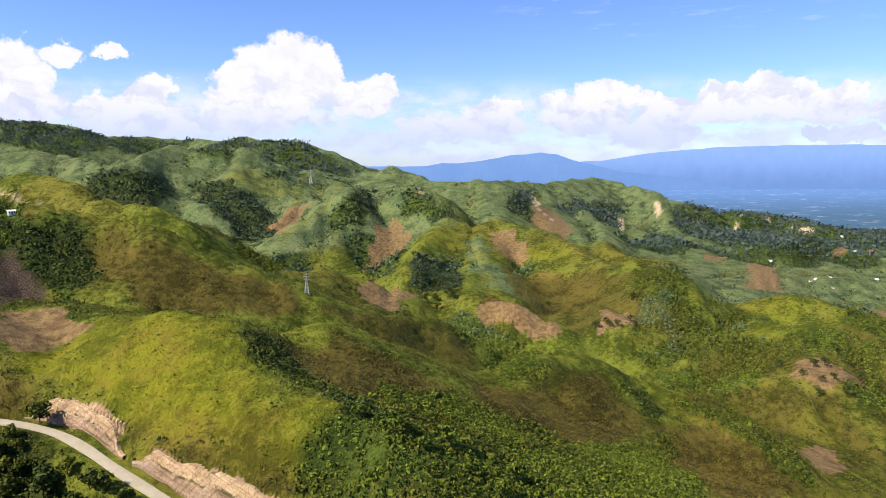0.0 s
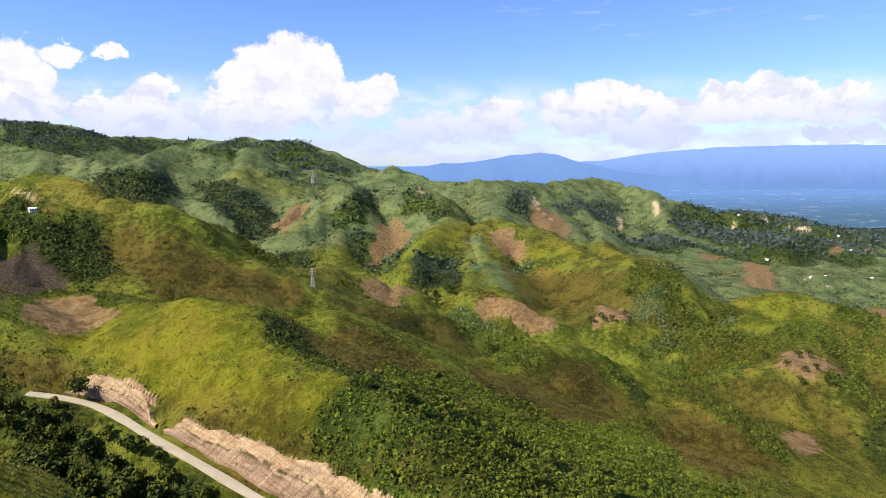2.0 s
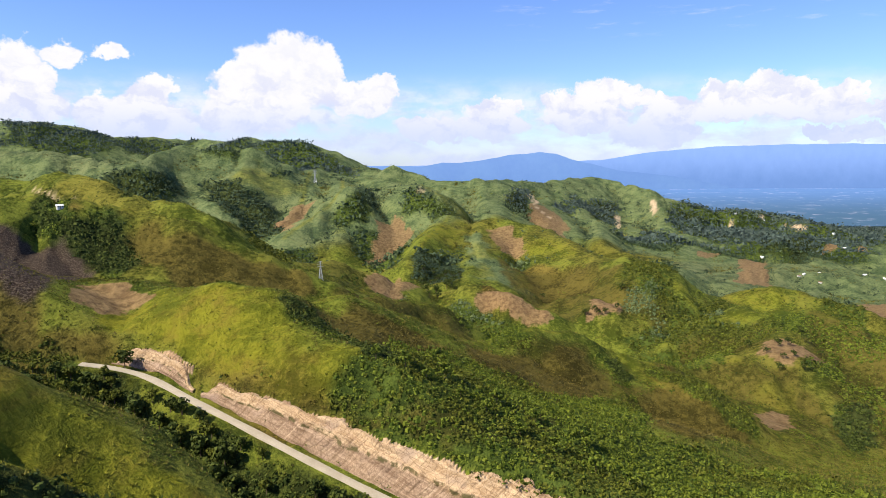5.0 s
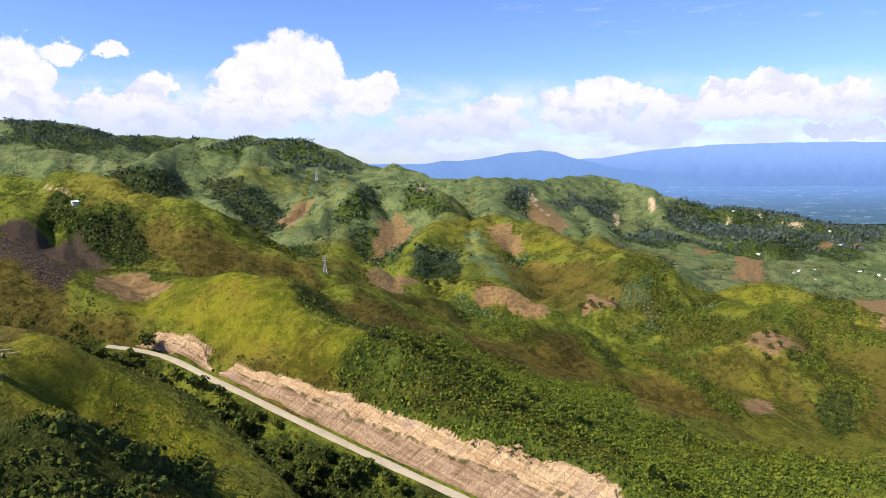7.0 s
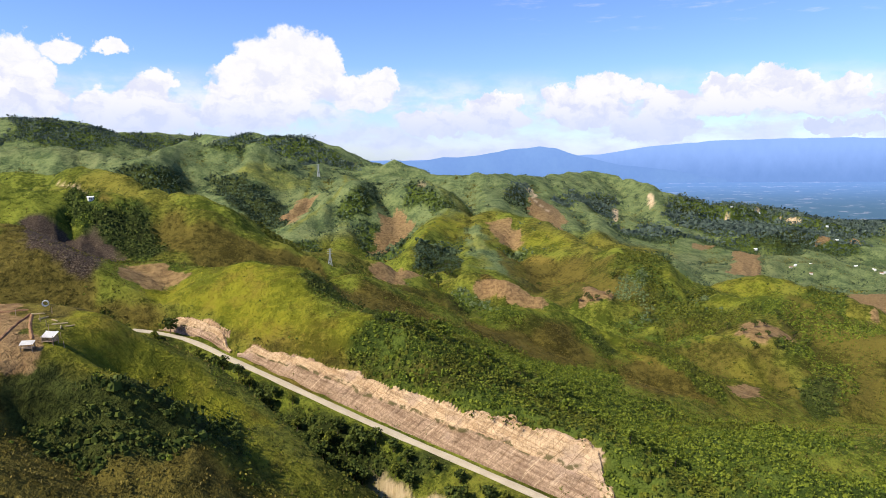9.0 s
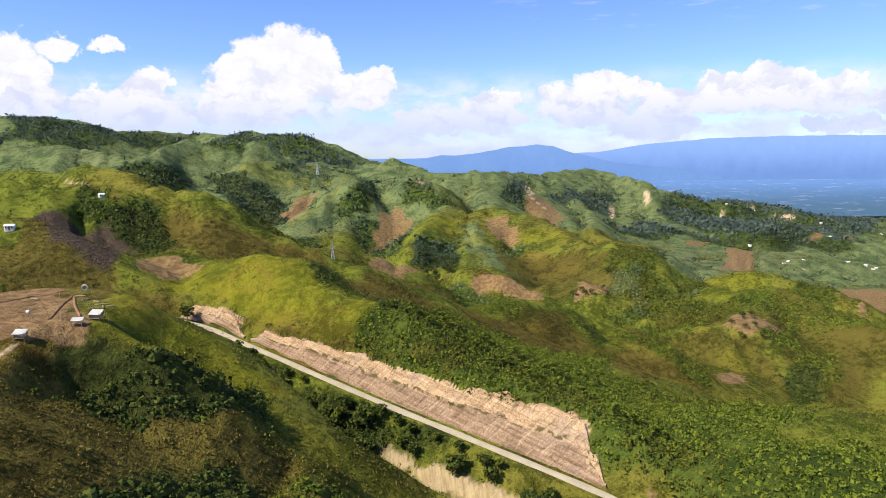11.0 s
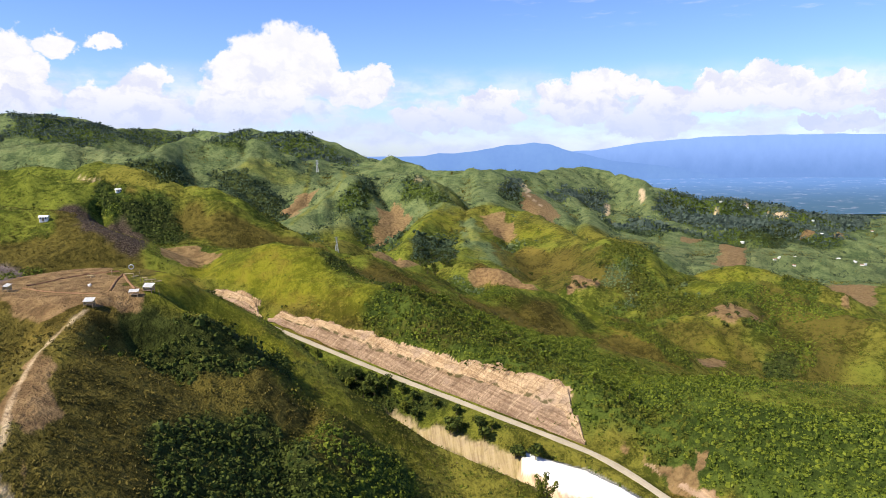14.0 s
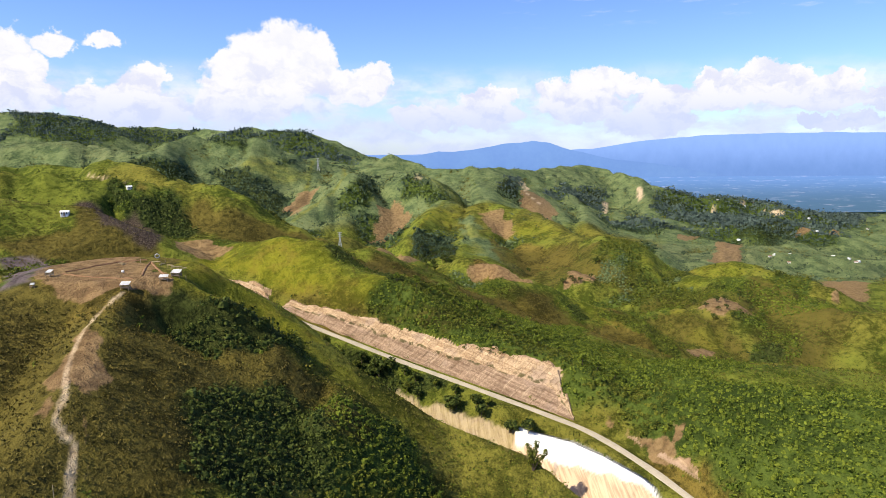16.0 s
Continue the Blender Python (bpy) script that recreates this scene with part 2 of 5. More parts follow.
def lattice(ix, iy, seed):
    h = (ix * 374761393 + iy * 668265263 + seed * 974711) & 0xFFFFFFFF
    h = ((h ^ (h >> 13)) * 1274126177) & 0xFFFFFFFF
    return ((h ^ (h >> 16)) & 0xFFFF) / 32767.5 - 1


def ripple(x, y, size, seed):
    """Smooth noise between -1 and 1 with lumps of that size."""
    u, v = x / size, y / size
    ix, iy = np.floor(u).astype(np.int64), np.floor(v).astype(np.int64)
    a, b = u - ix, v - iy
    a, b = a * a * (3 - 2 * a), b * b * (3 - 2 * b)
    return ((lattice(ix, iy, seed) * (1 - a) + lattice(ix + 1, iy, seed) * a) * (1 - b)
            + (lattice(ix, iy + 1, seed) * (1 - a) + lattice(ix + 1, iy + 1, seed) * a) * b)


def rough(x, y, size, seed, steps=4):
    total, amp = 0, 0.55
    for k in range(steps):
        total = total + amp * ripple(x + 31.7 * k, y - 17.3 * k, size / 2.05 ** k, seed + k)
        amp *= 0.5
    return total


def along(line, x, y):
    """Distance to a line in plan, the height there, the way along it, and the side (positive: to the left of its run)."""
    near = np.full(x.shape, 1e9)
    height, run, side = np.zeros(x.shape), np.zeros(x.shape), np.zeros(x.shape)
    start = 0.0
    for p, q in zip(line[:-1], line[1:]):
        d = q[:2] - p[:2]
        size = math.hypot(*d)
        k = np.clip(((x - p[0]) * d[0] + (y - p[1]) * d[1]) / size ** 2, 0, 1)
        ex, ey = x - p[0] - k * d[0], y - p[1] - k * d[1]
        dist = np.hypot(ex, ey)
        hit = dist < near
        near = np.where(hit, dist, near)
        height = np.where(hit, p[2] + k * (q[2] - p[2]), height)
        run = np.where(hit, start + k * size, run)
        side = np.where(hit, np.sign(d[0] * ey - d[1] * ex), side)
        start += size
    return near, height, run, side


def step(a, b, v):
    k = np.clip((v - a) / (b - a), 0, 1)
    return k * k * (3 - 2 * k)


def valley(x, y):
    u = np.clip(x / np.maximum(y + 260, 160), -0.7, 0.7)
    i = np.clip(np.searchsorted(VALLEY_Y, y) - 1, 0, len(VALLEY_Y) - 2)
    j = np.clip(np.searchsorted(VALLEY_U, u) - 1, 0, 2)
    a = np.clip((y - VALLEY_Y[i]) / (VALLEY_Y[i + 1] - VALLEY_Y[i]), 0, 1)
    b = np.clip((u - VALLEY_U[j]) / (VALLEY_U[j + 1] - VALLEY_U[j]), 0, 1)
    a, b = a * a * (3 - 2 * a), b * b * (3 - 2 * b)
    return ((VALLEY_Z[i, j] * (1 - b) + VALLEY_Z[i, j + 1] * b) * (1 - a)
            + (VALLEY_Z[i + 1, j] * (1 - b) + VALLEY_Z[i + 1, j + 1] * b) * a)


def relief(x, y):
    """The height of the natural ground."""
    far = np.clip((y + 160) / 400, 0.25, 6)
    bend = 10 * np.minimum(far, 3)
    wx = x + bend * rough(x, y, 60 * far.clip(1, 4), 3, 3) * step(60, 300, y)
    wy = y + bend * rough(x, y, 60 * far.clip(1, 4), 9, 3) * step(60, 300, y)
    soft = 1.3 * np.clip(far, 0.6, 4)
    base = valley(x, y)
    heap = np.exp(0 * base)
    carved = 0 * base
    for number, (crest, slope, top) in enumerate(RIDGES):
        lo, hi = crest[:, :2].min(0), crest[:, :2].max(0)
        room = 60 + (crest[:, 2].max() + 360) / slope
        at = (wx > lo[0] - room) & (wx < hi[0] + room) & (wy > lo[1] - room) & (wy < hi[1] + room)
        if not at.any():
            continue
        ax, ay, ab, sf = wx[at], wy[at], base[at], soft[at]
        total, ribs = np.zeros(ax.shape), np.zeros(ax.shape)
        pace, start, ribbed = 30 * np.clip(crest[:, 1].mean() / 400, 0.8, 3.2), 0.0, crest[:, 1].max() > 215
        for p, q in zip(crest[:-1], crest[1:]):
            v = q[:2] - p[:2]
            k = np.clip(((ax - p[0]) * v[0] + (ay - p[1]) * v[1]) / (v @ v), 0, 1)
            d = np.hypot(ax - p[0] - k * v[0], ay - p[1] - k * v[1])
            h = p[2] + k * (q[2] - p[2]) - slope * (np.sqrt(d * d + top * top) - top)
            weight = np.exp(np.clip((h - ab) / sf, -40, 250))
            total += weight
            if ribbed:
                size = math.hypot(*v)
                split = 1 - np.minimum(np.abs(ripple(start + k * size, d * 0.35, pace, 400 + number)) * 2.2, 1)
                ribs += weight * split * step(0.15 * pace, 1.1 * pace, d) * pace
                start += size
        heap[at] += total / 1.5
        carved[at] += ribs / 1.5
    z = base + soft * np.log(heap) - 0.30 * carved / heap * step(130, 260, y)
    flank = step(2, 16, z - base)
    away = step(120, 420, y)
    gully = np.abs(rough(x, y, 42 * far.clip(0.7, 5), 40, 4)) ** 0.7
    z = z + 7.5 * away * far.clip(0.5, 4.2) * (gully - 0.4) * flank
    z = z + 2.2 * away * far.clip(0.5, 3) * (np.abs(rough(x, y, 17 * far.clip(0.7, 5), 46, 3)) ** 0.8 - 0.3) * flank
    return z + (0.45 + 1.0 * away) * far * rough(x, y, 18 * far, 60, 5)


def cut_height(run):
    """How high the bare rock stands over the road."""
    return np.interp(run, [140, 160, 184, 205, 232, 281, 325], [4, 8, 5.5, 8, 9.5, 13, 16.5])


def bank_top(d, rz, run, z):
    """The dug face on the far side of the road, in three lifts with narrow benches."""
    e = d - 4.4 + 1.3 * rough(run, 0 * run, 16, 80, 3)
    lift = (2.35 - 1.1 * step(338, 356, run)) * e - 2.4 * step(380, 340, run) * (step(3.4, 4.4, e) + step(7.4, 8.4, e)) + 0.35 * rough(run, e * 0.4, 6, 84, 2)
    cap = cut_height(run)
    return rz + 0.2 + np.maximum(lift - 0.55 * np.maximum(lift - cap, 0), 0)


def soft_low(a, b, k=1.1):
    """The lower of two heights, rounded over where they meet."""
    return 0.5 * (a + b - np.sqrt((a - b) ** 2 + k * k)) + 0.25 * k * np.exp(-np.abs(a - b))


def lay(x, y):
    """The ground with the road bench, the cut, the terraces and the spoil platform worked into it."""
    z = relief(x, y)
    d, rz, run, side = along(ROAD, x, y)
    # the hill top levelled for the huts
    level = step(1.3, 0.75, np.hypot((x + 113) / 29, (y - 57) / 28))
    z = z * (1 - level) + (-41.5 + 0.35 * rough(x, y, 14, 70)) * level
    # a short scarp under the edge of the levelled top
    sd, _, _, ss = along(SCARP, x, y)
    z = z - 5.5 * step(0.3, 3.8, sd) * step(22, 7, sd) * (ss < 0) * step(0, 9, 22 - np.abs(x + 74))
    # cut bank on the far side of the road, in three lifts with narrow benches
    z = np.where((d < 45) & (side > 0), soft_low(z, bank_top(d, rz, run, z)), z)
    # the fall below the road on its near side
    drop = np.maximum(d - 4.5, 0)
    low = rz - 0.3 - 0.85 * np.minimum(drop, 15) + 1.1 * np.maximum(drop - 18, 0)
    fill = rz - 0.3 - 1.05 * drop
    z = np.where((d < 50) & (side <= 0), np.clip(z, fill, np.maximum(low, fill)), z)
    # spoil platform beside the road, a little below it at its far end
    edge = np.interp(run, [314, 322, 330, 345, 359, 374, 388], [3, 16, 20, 20, 15, 10, 4]) + 0.7 * ripple(run, d, 7, 90)
    top = rz + 0.1 - np.interp(run, [320, 345, 376], [4.6, 3.2, 0.0]) * step(4, 7, d) + 0.25 * rough(x, y, 5, 91)
    flat = np.where(d < edge, top, top - 1.5 * (d - edge))
    on = (side <= 0) & (run > 315) & (run < 387) & (d > 4.0)
    z = np.where(on & (d < edge), top, np.where(on & (d < edge + 26), np.maximum(z, flat), z))
    k = step(5.2, 3.8, d)
    return z * (1 - k) + (rz - 0.12) * k


# ---- land cover, in plan ----
COVERS = ("lush", "dry", "soil", "wood", "pale", "scrub", "haze_pasture", "burnt", "shale", "dark")
PATCHES = []


def patch(cover, soft, outline):
    """A stretch of ground under one cover, with an uneven edge that many metres wide."""
    PATCHES.append((cover, soft, np.array(outline, float)))


patch("meadow", 9, [(-120, 214), (-91, 203), (-70, 196), (-61, 192), (-57, 180), (-41, 165), (-28, 158), (-18, 152), (-23, 147), (-43, 147), (-55, 150), (-73, 159), (-89, 171), (-109, 174), (-128, 189)])
patch("lush", 5, [(107, 332), (126, 322), (153, 285), (163, 277), (154, 271), (130, 296), (103, 319)])
patch("lush", 10, [(420, 824), (457, 810), (468, 790), (430, 785), (406, 811)])
patch("lush", 8, [(260, 561), (302, 570), (313, 551), (280, 543)])
patch("lush", 10, [(149, 1058), (190, 1046), (187, 993), (144, 985)])
patch("lush", 12, [(51, 1044), (81, 1034), (70, 820), (47, 782)])
patch("lush", 20, [(-491, 1440), (-478, 1575), (-384, 1523), (-346, 1470), (-421, 1416)])
patch("lush", 10, [(275, 723), (292, 667), (322, 705), (300, 738)])
patch("lush", 8, [(226, 384), (244, 376), (236, 346), (166, 284)])
patch("lush", 14, [(-237, 1179), (-162, 1262), (-148, 1237), (-192, 1162)])
patch("lush", 14, [(-13, 1033), (17, 1159), (49, 1176), (15, 1019)])
patch("soil", 3, [(-167, 231), (-142, 231), (-122, 216), (-133, 209), (-132, 190), (-134, 183)])
patch("soil", 6, [(40, 668), (70, 658), (123, 615), (99, 607), (61, 628), (36, 649)])
patch("soil", 8, [(-83, 632), (-62, 813), (-26, 649), (-59, 619)])
patch("soil", 5, [(175, 692), (210, 702), (199, 623), (159, 625)])
patch("soil", 7, [(272, 468), (284, 459), (293, 438), (299, 422), (251, 408)])
patch("soil", 12, [(89, 1147), (146, 1103), (146, 1035), (88, 1012)])
patch("soil", 14, [(-133, 1198), (-80, 1210), (-85, 1124), (-132, 1087)])
patch("soil", 14, [(223, 1700), (298, 1786), (325, 1673), (223, 1584)])
patch("soil", 12, [(684, 1377), (752, 1387), (697, 1280), (623, 1274)])
patch("soil", 3, [(-133, 40), (-186, 168), (-106, 68), (-87, 41), (-95, 31), (-116, 28)])
patch("soil", 14, [(-331, 1212), (-324, 1402), (-302, 1386), (-290, 1134)])
patch("soil", 3, [(-92, -10), (-102, 17), (-98, 22), (-90, 0), (-84, -21), (-83, -34), (-89, -31)])
patch("soil", 6, [(209, 338), (231, 352), (219, 325), (186, 294)])
patch("soil", 8, [(854, 1205), (970, 1229), (836, 1031), (547, 689)])
patch("dry", 8, [(-206, 389), (-170, 388), (-109, 390), (-80, 389), (-126, 358), (-175, 337), (-207, 370)])
patch("dry", 6, [(12, 242), (49, 299), (88, 318), (97, 279), (39, 189), (16, 196)])
patch("dry", 5, [(-60, 192), (-39, 225), (-18, 220), (-1, 215), (-23, 176), (-39, 183)])
patch("dry", 8, [(-232, 173), (-225, 191), (-203, 190), (-178, 177), (-109, 59), (-135, 61), (-219, 152)])
patch("dry", 8, [(114, 290), (146, 288), (163, 267), (91, 182), (69, 183)])
patch("dry", 14, [(102, 963), (223, 889), (208, 718), (128, 790)])
patch("dry", 8, [(-272, 386), (-257, 395), (-230, 404), (-239, 388), (-266, 376)])
patch("dry", 20, [(561, 1486), (890, 1592), (1025, 1574), (750, 1336), (529, 1244)])
patch("dry", 6, [(-127, 19), (-116, 25), (-96, -9), (-106, -14)])
patch("dry", 10, [(-85, 168), (-59, 161), (-40, 146), (-52, 148), (-73, 157)])
patch("wood", 4, [(-28, 152), (-15, 152), (2, 161), (15, 181), (25, 156), (30, 145), (-30, 136), (-31, 142)])
patch("dark", 8, [(-37, 921), (24, 1005), (29, 891), (11, 739), (-17, 799), (-44, 811)])
patch("dark", 6, [(-272, 386), (-247, 379), (-227, 397), (-202, 382), (-204, 364), (-230, 347), (-187, 260)])
patch("dark", 15, [(-474, 1314), (-427, 1392), (-367, 1350), (-311, 1177), (-348, 1156), (-407, 1178)])
patch("wood", 15, [(-669, 1289), (-606, 1351), (-564, 1305), (-617, 1247)])
patch("wood", 15, [(-187, 1281), (-175, 1583), (-157, 1215), (-198, 1201)])
patch("wood", 15, [(-75, 1327), (18, 1253), (-4, 1203), (-73, 1276)])
patch("wood", 6, [(226, 782), (280, 756), (266, 697), (285, 650), (239, 539), (202, 548), (186, 580), (222, 622)])
patch("wood", 6, [(88, 320), (102, 315), (107, 295), (96, 286), (91, 307)])
patch("wood", 5, [(-34, 143), (-9, 207), (39, 226), (101, 280), (65, 125), (50, 119), (16, 122), (-24, 134)])
patch("wood", 4, [(57, 122), (91, 129), (111, 93), (124, 54), (145, 38), (127, 9), (103, 20), (95, 37), (90, 55), (83, 78), (63, 83), (51, 89)])
patch("wood", 4, [(110, 60), (180, 30), (200, -20), (120, -60), (110, 0)])
patch("wood", 40, [(-2051, 2986), (-1763, 3073), (-1619, 3073), (-1267, 3172), (-830, 2743), (-517, 2457), (-379, 2331), (-355, 1789), (-640, 2386), (-916, 2706), (-1213, 3031), (-1537, 2986), (-1610, 2746), (-1874, 2713)])
patch("wood", 30, [(-737, 2542), (-569, 2446), (-381, 2338), (-412, 2281), (-392, 1557)])
patch("wood", 15, [(174, 1599), (268, 1800), (266, 1679), (186, 1516)])
patch("wood", 20, [(847, 2330), (964, 2309), (940, 2243), (786, 2102)])
patch("wood", 20, [(956, 2183), (1103, 2052), (1018, 1688), (871, 1670), (804, 1833)])
patch("wood", 15, [(488, 1428), (473, 1250), (277, 748), (246, 737)])
patch("wood", 10, [(272, 606), (276, 579), (253, 488), (195, 413)])
patch("wood", 8, [(307, 539), (327, 533), (354, 514), (321, 442), (329, 467), (304, 492)])
patch("wood", 8, [(354, 506), (372, 513), (291, 395), (277, 400)])
patch("wood", 8, [(-56, 646), (-30, 612), (10, 652), (33, 643), (66, 613), (88, 611), (65, 601), (16, 486)])
patch("wood", 25, [(509, 2222), (677, 2473), (560, 2037), (434, 1814)])
patch("wood", 4, [(-134, 30), (-131, 36), (-135, 61), (-214, 158), (-153, 57)])
patch("wood", 4, [(-59, 188), (-48, 180), (-37, 176), (-21, 162), (-17, 155), (-28, 161), (-42, 169), (-56, 180)])
patch("soil", 2, [(82, 57), (86, 63), (89, 58), (86, 51)])
patch("pale", 10, [(-64, 1337), (-40, 1345), (-37, 1311), (-57, 1314)])
patch("wood", 20, [(725, 1721), (979, 1759), (1340, 1909), (1168, 1658), (924, 1654), (731, 1625)])
patch("wood", 25, [(492, 1724), (685, 1920), (702, 1702), (581, 1620)])
patch("wood", 25, [(1241, 2070), (1918, 2743), (1372, 1958), (1263, 2012)])
patch("wood", 20, [(-151, 1168), (-85, 1115), (-80, 932), (-139, 1066)])
patch("wood", 14, [(-392, 1134), (-296, 1077), (-208, 1024), (-141, 587), (-164, 509)])
patch("wood", 12, [(100, 1037), (160, 1000), (136, 961), (90, 932)])
patch("wood", 30, [(-1195, 2987), (-868, 2708), (-531, 1565), (-615, 1567)])
patch("dry", 30, [(-1029, 1487), (-1573, 2810), (-680, 1312), (-915, 1426)])
patch("dry", 10, [(-131, 25), (-118, 28), (-109, 21), (-104, -3), (-111, -6)])
patch("scrub", 5, [(12, 242), (49, 299), (88, 318), (97, 279), (39, 189), (16, 196)])
patch("scrub", 6, [(-60, 192), (-39, 225), (-18, 220), (3, 214), (11, 179), (-13, 156), (-23, 176), (-39, 183)])
patch("scrub", 8, [(-249, 381), (-206, 389), (-170, 388), (-109, 390), (-80, 389), (-126, 358), (-175, 337), (-207, 370)])
patch("scrub", 8, [(84, 302), (129, 293), (163, 267), (164, 260), (30, 145), (39, 189), (95, 275)])
patch("scrub", 8, [(122, 312), (190, 401), (215, 368), (173, 276), (146, 282)])
patch("scrub", 8, [(-232, 173), (-225, 191), (-203, 190), (-178, 177), (-109, 59), (-135, 61), (-219, 152)])
patch("scrub", 10, [(-80, 389), (-43, 554), (9, 646), (24, 459), (-6, 238), (-47, 407)])
patch("scrub", 12, [(102, 963), (223, 889), (247, 681), (237, 618), (128, 790)])
patch("scrub", 8, [(247, 598), (268, 561), (311, 547), (274, 463), (243, 477), (221, 519)])
patch("scrub", 4, [(-93, 168), (-73, 157), (-52, 148), (-31, 142), (-20, 146), (-25, 139), (-53, 143), (-80, 157)])
patch("scrub", 4, [(-52, 140), (-19, 137), (27, 133), (49, 122), (39, 115), (-5, 125)])
patch("wood", 60, [(2044, 3700), (2071, 2938), (1175, 1653), (932, 1669), (797, 1895), (765, 2098)])
patch("wood", 40, [(322, 2046), (541, 2362), (437, 1758), (362, 1706)])
patch("dry", 10, [(-221, 156), (-134, 41), (-116, 29), (-99, 29), (-101, 18), (-90, -15), (-83, -37), (-83, -49)])
patch("burnt", 3, [(-199, 207), (-270, 356), (-234, 353), (-169, 237), (-160, 189), (-176, 186)])
patch("dry", 5, [(-203, 196), (-282, 342), (-171, 200), (-155, 186), (-98, 73), (-120, 77)])
patch("scrub", 5, [(-203, 196), (-282, 342), (-171, 200), (-155, 186), (-98, 73), (-120, 77)])
# far hills: distance haze put into the colour of the grass
patch("haze_pasture", 60, [(-2600, 1150), (-700, 1100), (-250, 1050), (0, 1250), (150, 1500), (700, 1500), (1900, 1600), (2500, 3300), (-2800, 3400)])
patch("haze_pasture", 40, [(300, 1150), (800, 1150), (1300, 1350), (1900, 1700), (700, 1600)])
patch("haze_pasture", 20, [(40, 780), (110, 760), (120, 950), (60, 1000)])
patch("shale", 3, [(-226, 162), (-212, 169), (-197, 159), (-127, 36), (-138, 36)])
patch("dark", 6, [(106, 320), (108, 298), (101, 292), (96, 306)])
patch("wood", 8, [(302, 675), (407, 813), (279, 586), (280, 638)])
patch("wood", 4, [(-126, 158), (-134, 176), (-215, 158), (-260, 135), (-260, 95), (-150, 145)])
patch("wood", 6, [(232, 546), (271, 569), (299, 562), (315, 537), (291, 479), (269, 477), (253, 497), (195, 413), (212, 497)])
patch("wood", 5, [(125, 321), (144, 297), (164, 279), (165, 272), (155, 273), (138, 288), (123, 314)])
patch("wood", 6, [(173, 570), (209, 541), (233, 525), (196, 405), (180, 404), (195, 527)])
patch("dry", 8, [(121, 302), (137, 291), (149, 271), (142, 239), (88, 180), (117, 275)])
patch("soil", 3, [(59, 81), (69, 70), (79, 62), (81, 54), (75, 60), (64, 74)])
patch("dry", 3, [(75, 59), (86, 46), (97, 24), (84, 36), (77, 48)])
patch("scrub", 5, [(196, 405), (223, 399), (237, 383), (239, 363), (215, 368)])
patch("wood", 5, [(-31, 142), (-12, 147), (2, 151), (16, 145), (22, 142), (-24, 135)])
patch("dark", 8, [(-281, 386), (-253, 380), (-240, 369), (-202, 363), (-191, 347), (-216, 350), (-245, 355), (-266, 359)])
patch("meadow", 3, [(-93, 70), (-80, 74), (-66, 70), (-53, 70), (-46, 68), (-50, 58), (-60, 50), (-68, 45), (-78, 42), (-86, 44), (-90, 50)])
patch("lush", 3, [(-84, 76), (-74, 74), (-66, 90), (-62, 105), (-70, 108), (-80, 95)])
# dark bushes under the scarp; the patch also paints the scarp's shade
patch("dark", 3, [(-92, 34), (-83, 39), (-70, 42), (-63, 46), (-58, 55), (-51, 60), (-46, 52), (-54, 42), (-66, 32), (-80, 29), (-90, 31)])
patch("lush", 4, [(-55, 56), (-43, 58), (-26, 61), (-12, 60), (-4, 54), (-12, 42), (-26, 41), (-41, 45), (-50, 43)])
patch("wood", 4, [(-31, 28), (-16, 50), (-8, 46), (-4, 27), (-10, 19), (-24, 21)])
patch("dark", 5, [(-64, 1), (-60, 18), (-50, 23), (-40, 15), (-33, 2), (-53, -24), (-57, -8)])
patch("scrub", 6, [(-100, 30), (-150, 30), (-150, -60), (-70, -60), (-80, -36), (-90, -10), (-96, 8)])
patch("wood", 4, [(-38, 18), (-24, 24), (-10, 22), (-2, 8), (-24, -8), (-32, 2)])
patch("dry", 5, [(-92, 8), (-95, 26), (-91, 30), (-78, 35), (-53, 36), (-40, 40), (-60, 23), (-66, 2), (-54, -25), (-70, -39)])
patch("scrub", 5, [(-92, 8), (-95, 26), (-91, 30), (-78, 35), (-56, 49), (-26, 41), (-27, 22), (-60, 23), (-66, 2), (-54, -25), (-70, -39)])
patch("soil", 3, [(-98, 6), (-95, 11), (-86, -6), (-80, -22), (-75, -28), (-70, -39), (-73, -41), (-78, -33), (-85, -20)])
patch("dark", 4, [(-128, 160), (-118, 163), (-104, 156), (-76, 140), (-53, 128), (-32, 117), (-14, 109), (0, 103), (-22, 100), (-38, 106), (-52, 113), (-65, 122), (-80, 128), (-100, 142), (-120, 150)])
patch("wood", 4, [(-282, 389), (-354, 537), (-251, 378), (-234, 375), (-213, 363), (-134, 228), (-137, 223), (-222, 350), (-252, 357), (-274, 370)])
patch("wood", 4, [(-253, 391), (-236, 407), (-224, 398), (-217, 372), (-234, 375)])
patch("burnt", 4, [(-292, 345), (-277, 356), (-254, 361), (-220, 347), (-164, 229), (-161, 189), (-179, 196), (-194, 204)])
# ravine forest, with the shadow lying on it put into the dark cover
patch("dark", 10, [(-571, 1443), (-480, 1412), (-424, 1395), (-367, 1321), (-340, 1206), (-394, 1205), (-451, 1242)])
patch("dark", 10, [(-726, 1304), (-632, 1313), (-604, 1393), (-579, 1298), (-278, 514)])
patch("dark", 8, [(-191, 1250), (-164, 1407), (-143, 1307), (-162, 1198), (-181, 1218)])
patch("soil", 6, [(-340, 1224), (-342, 1376), (-314, 1399), (-309, 1341), (-301, 1152)])
patch("soil", 6, [(-138, 1222), (-101, 1268), (-56, 1201), (-78, 1172), (-112, 1185)])
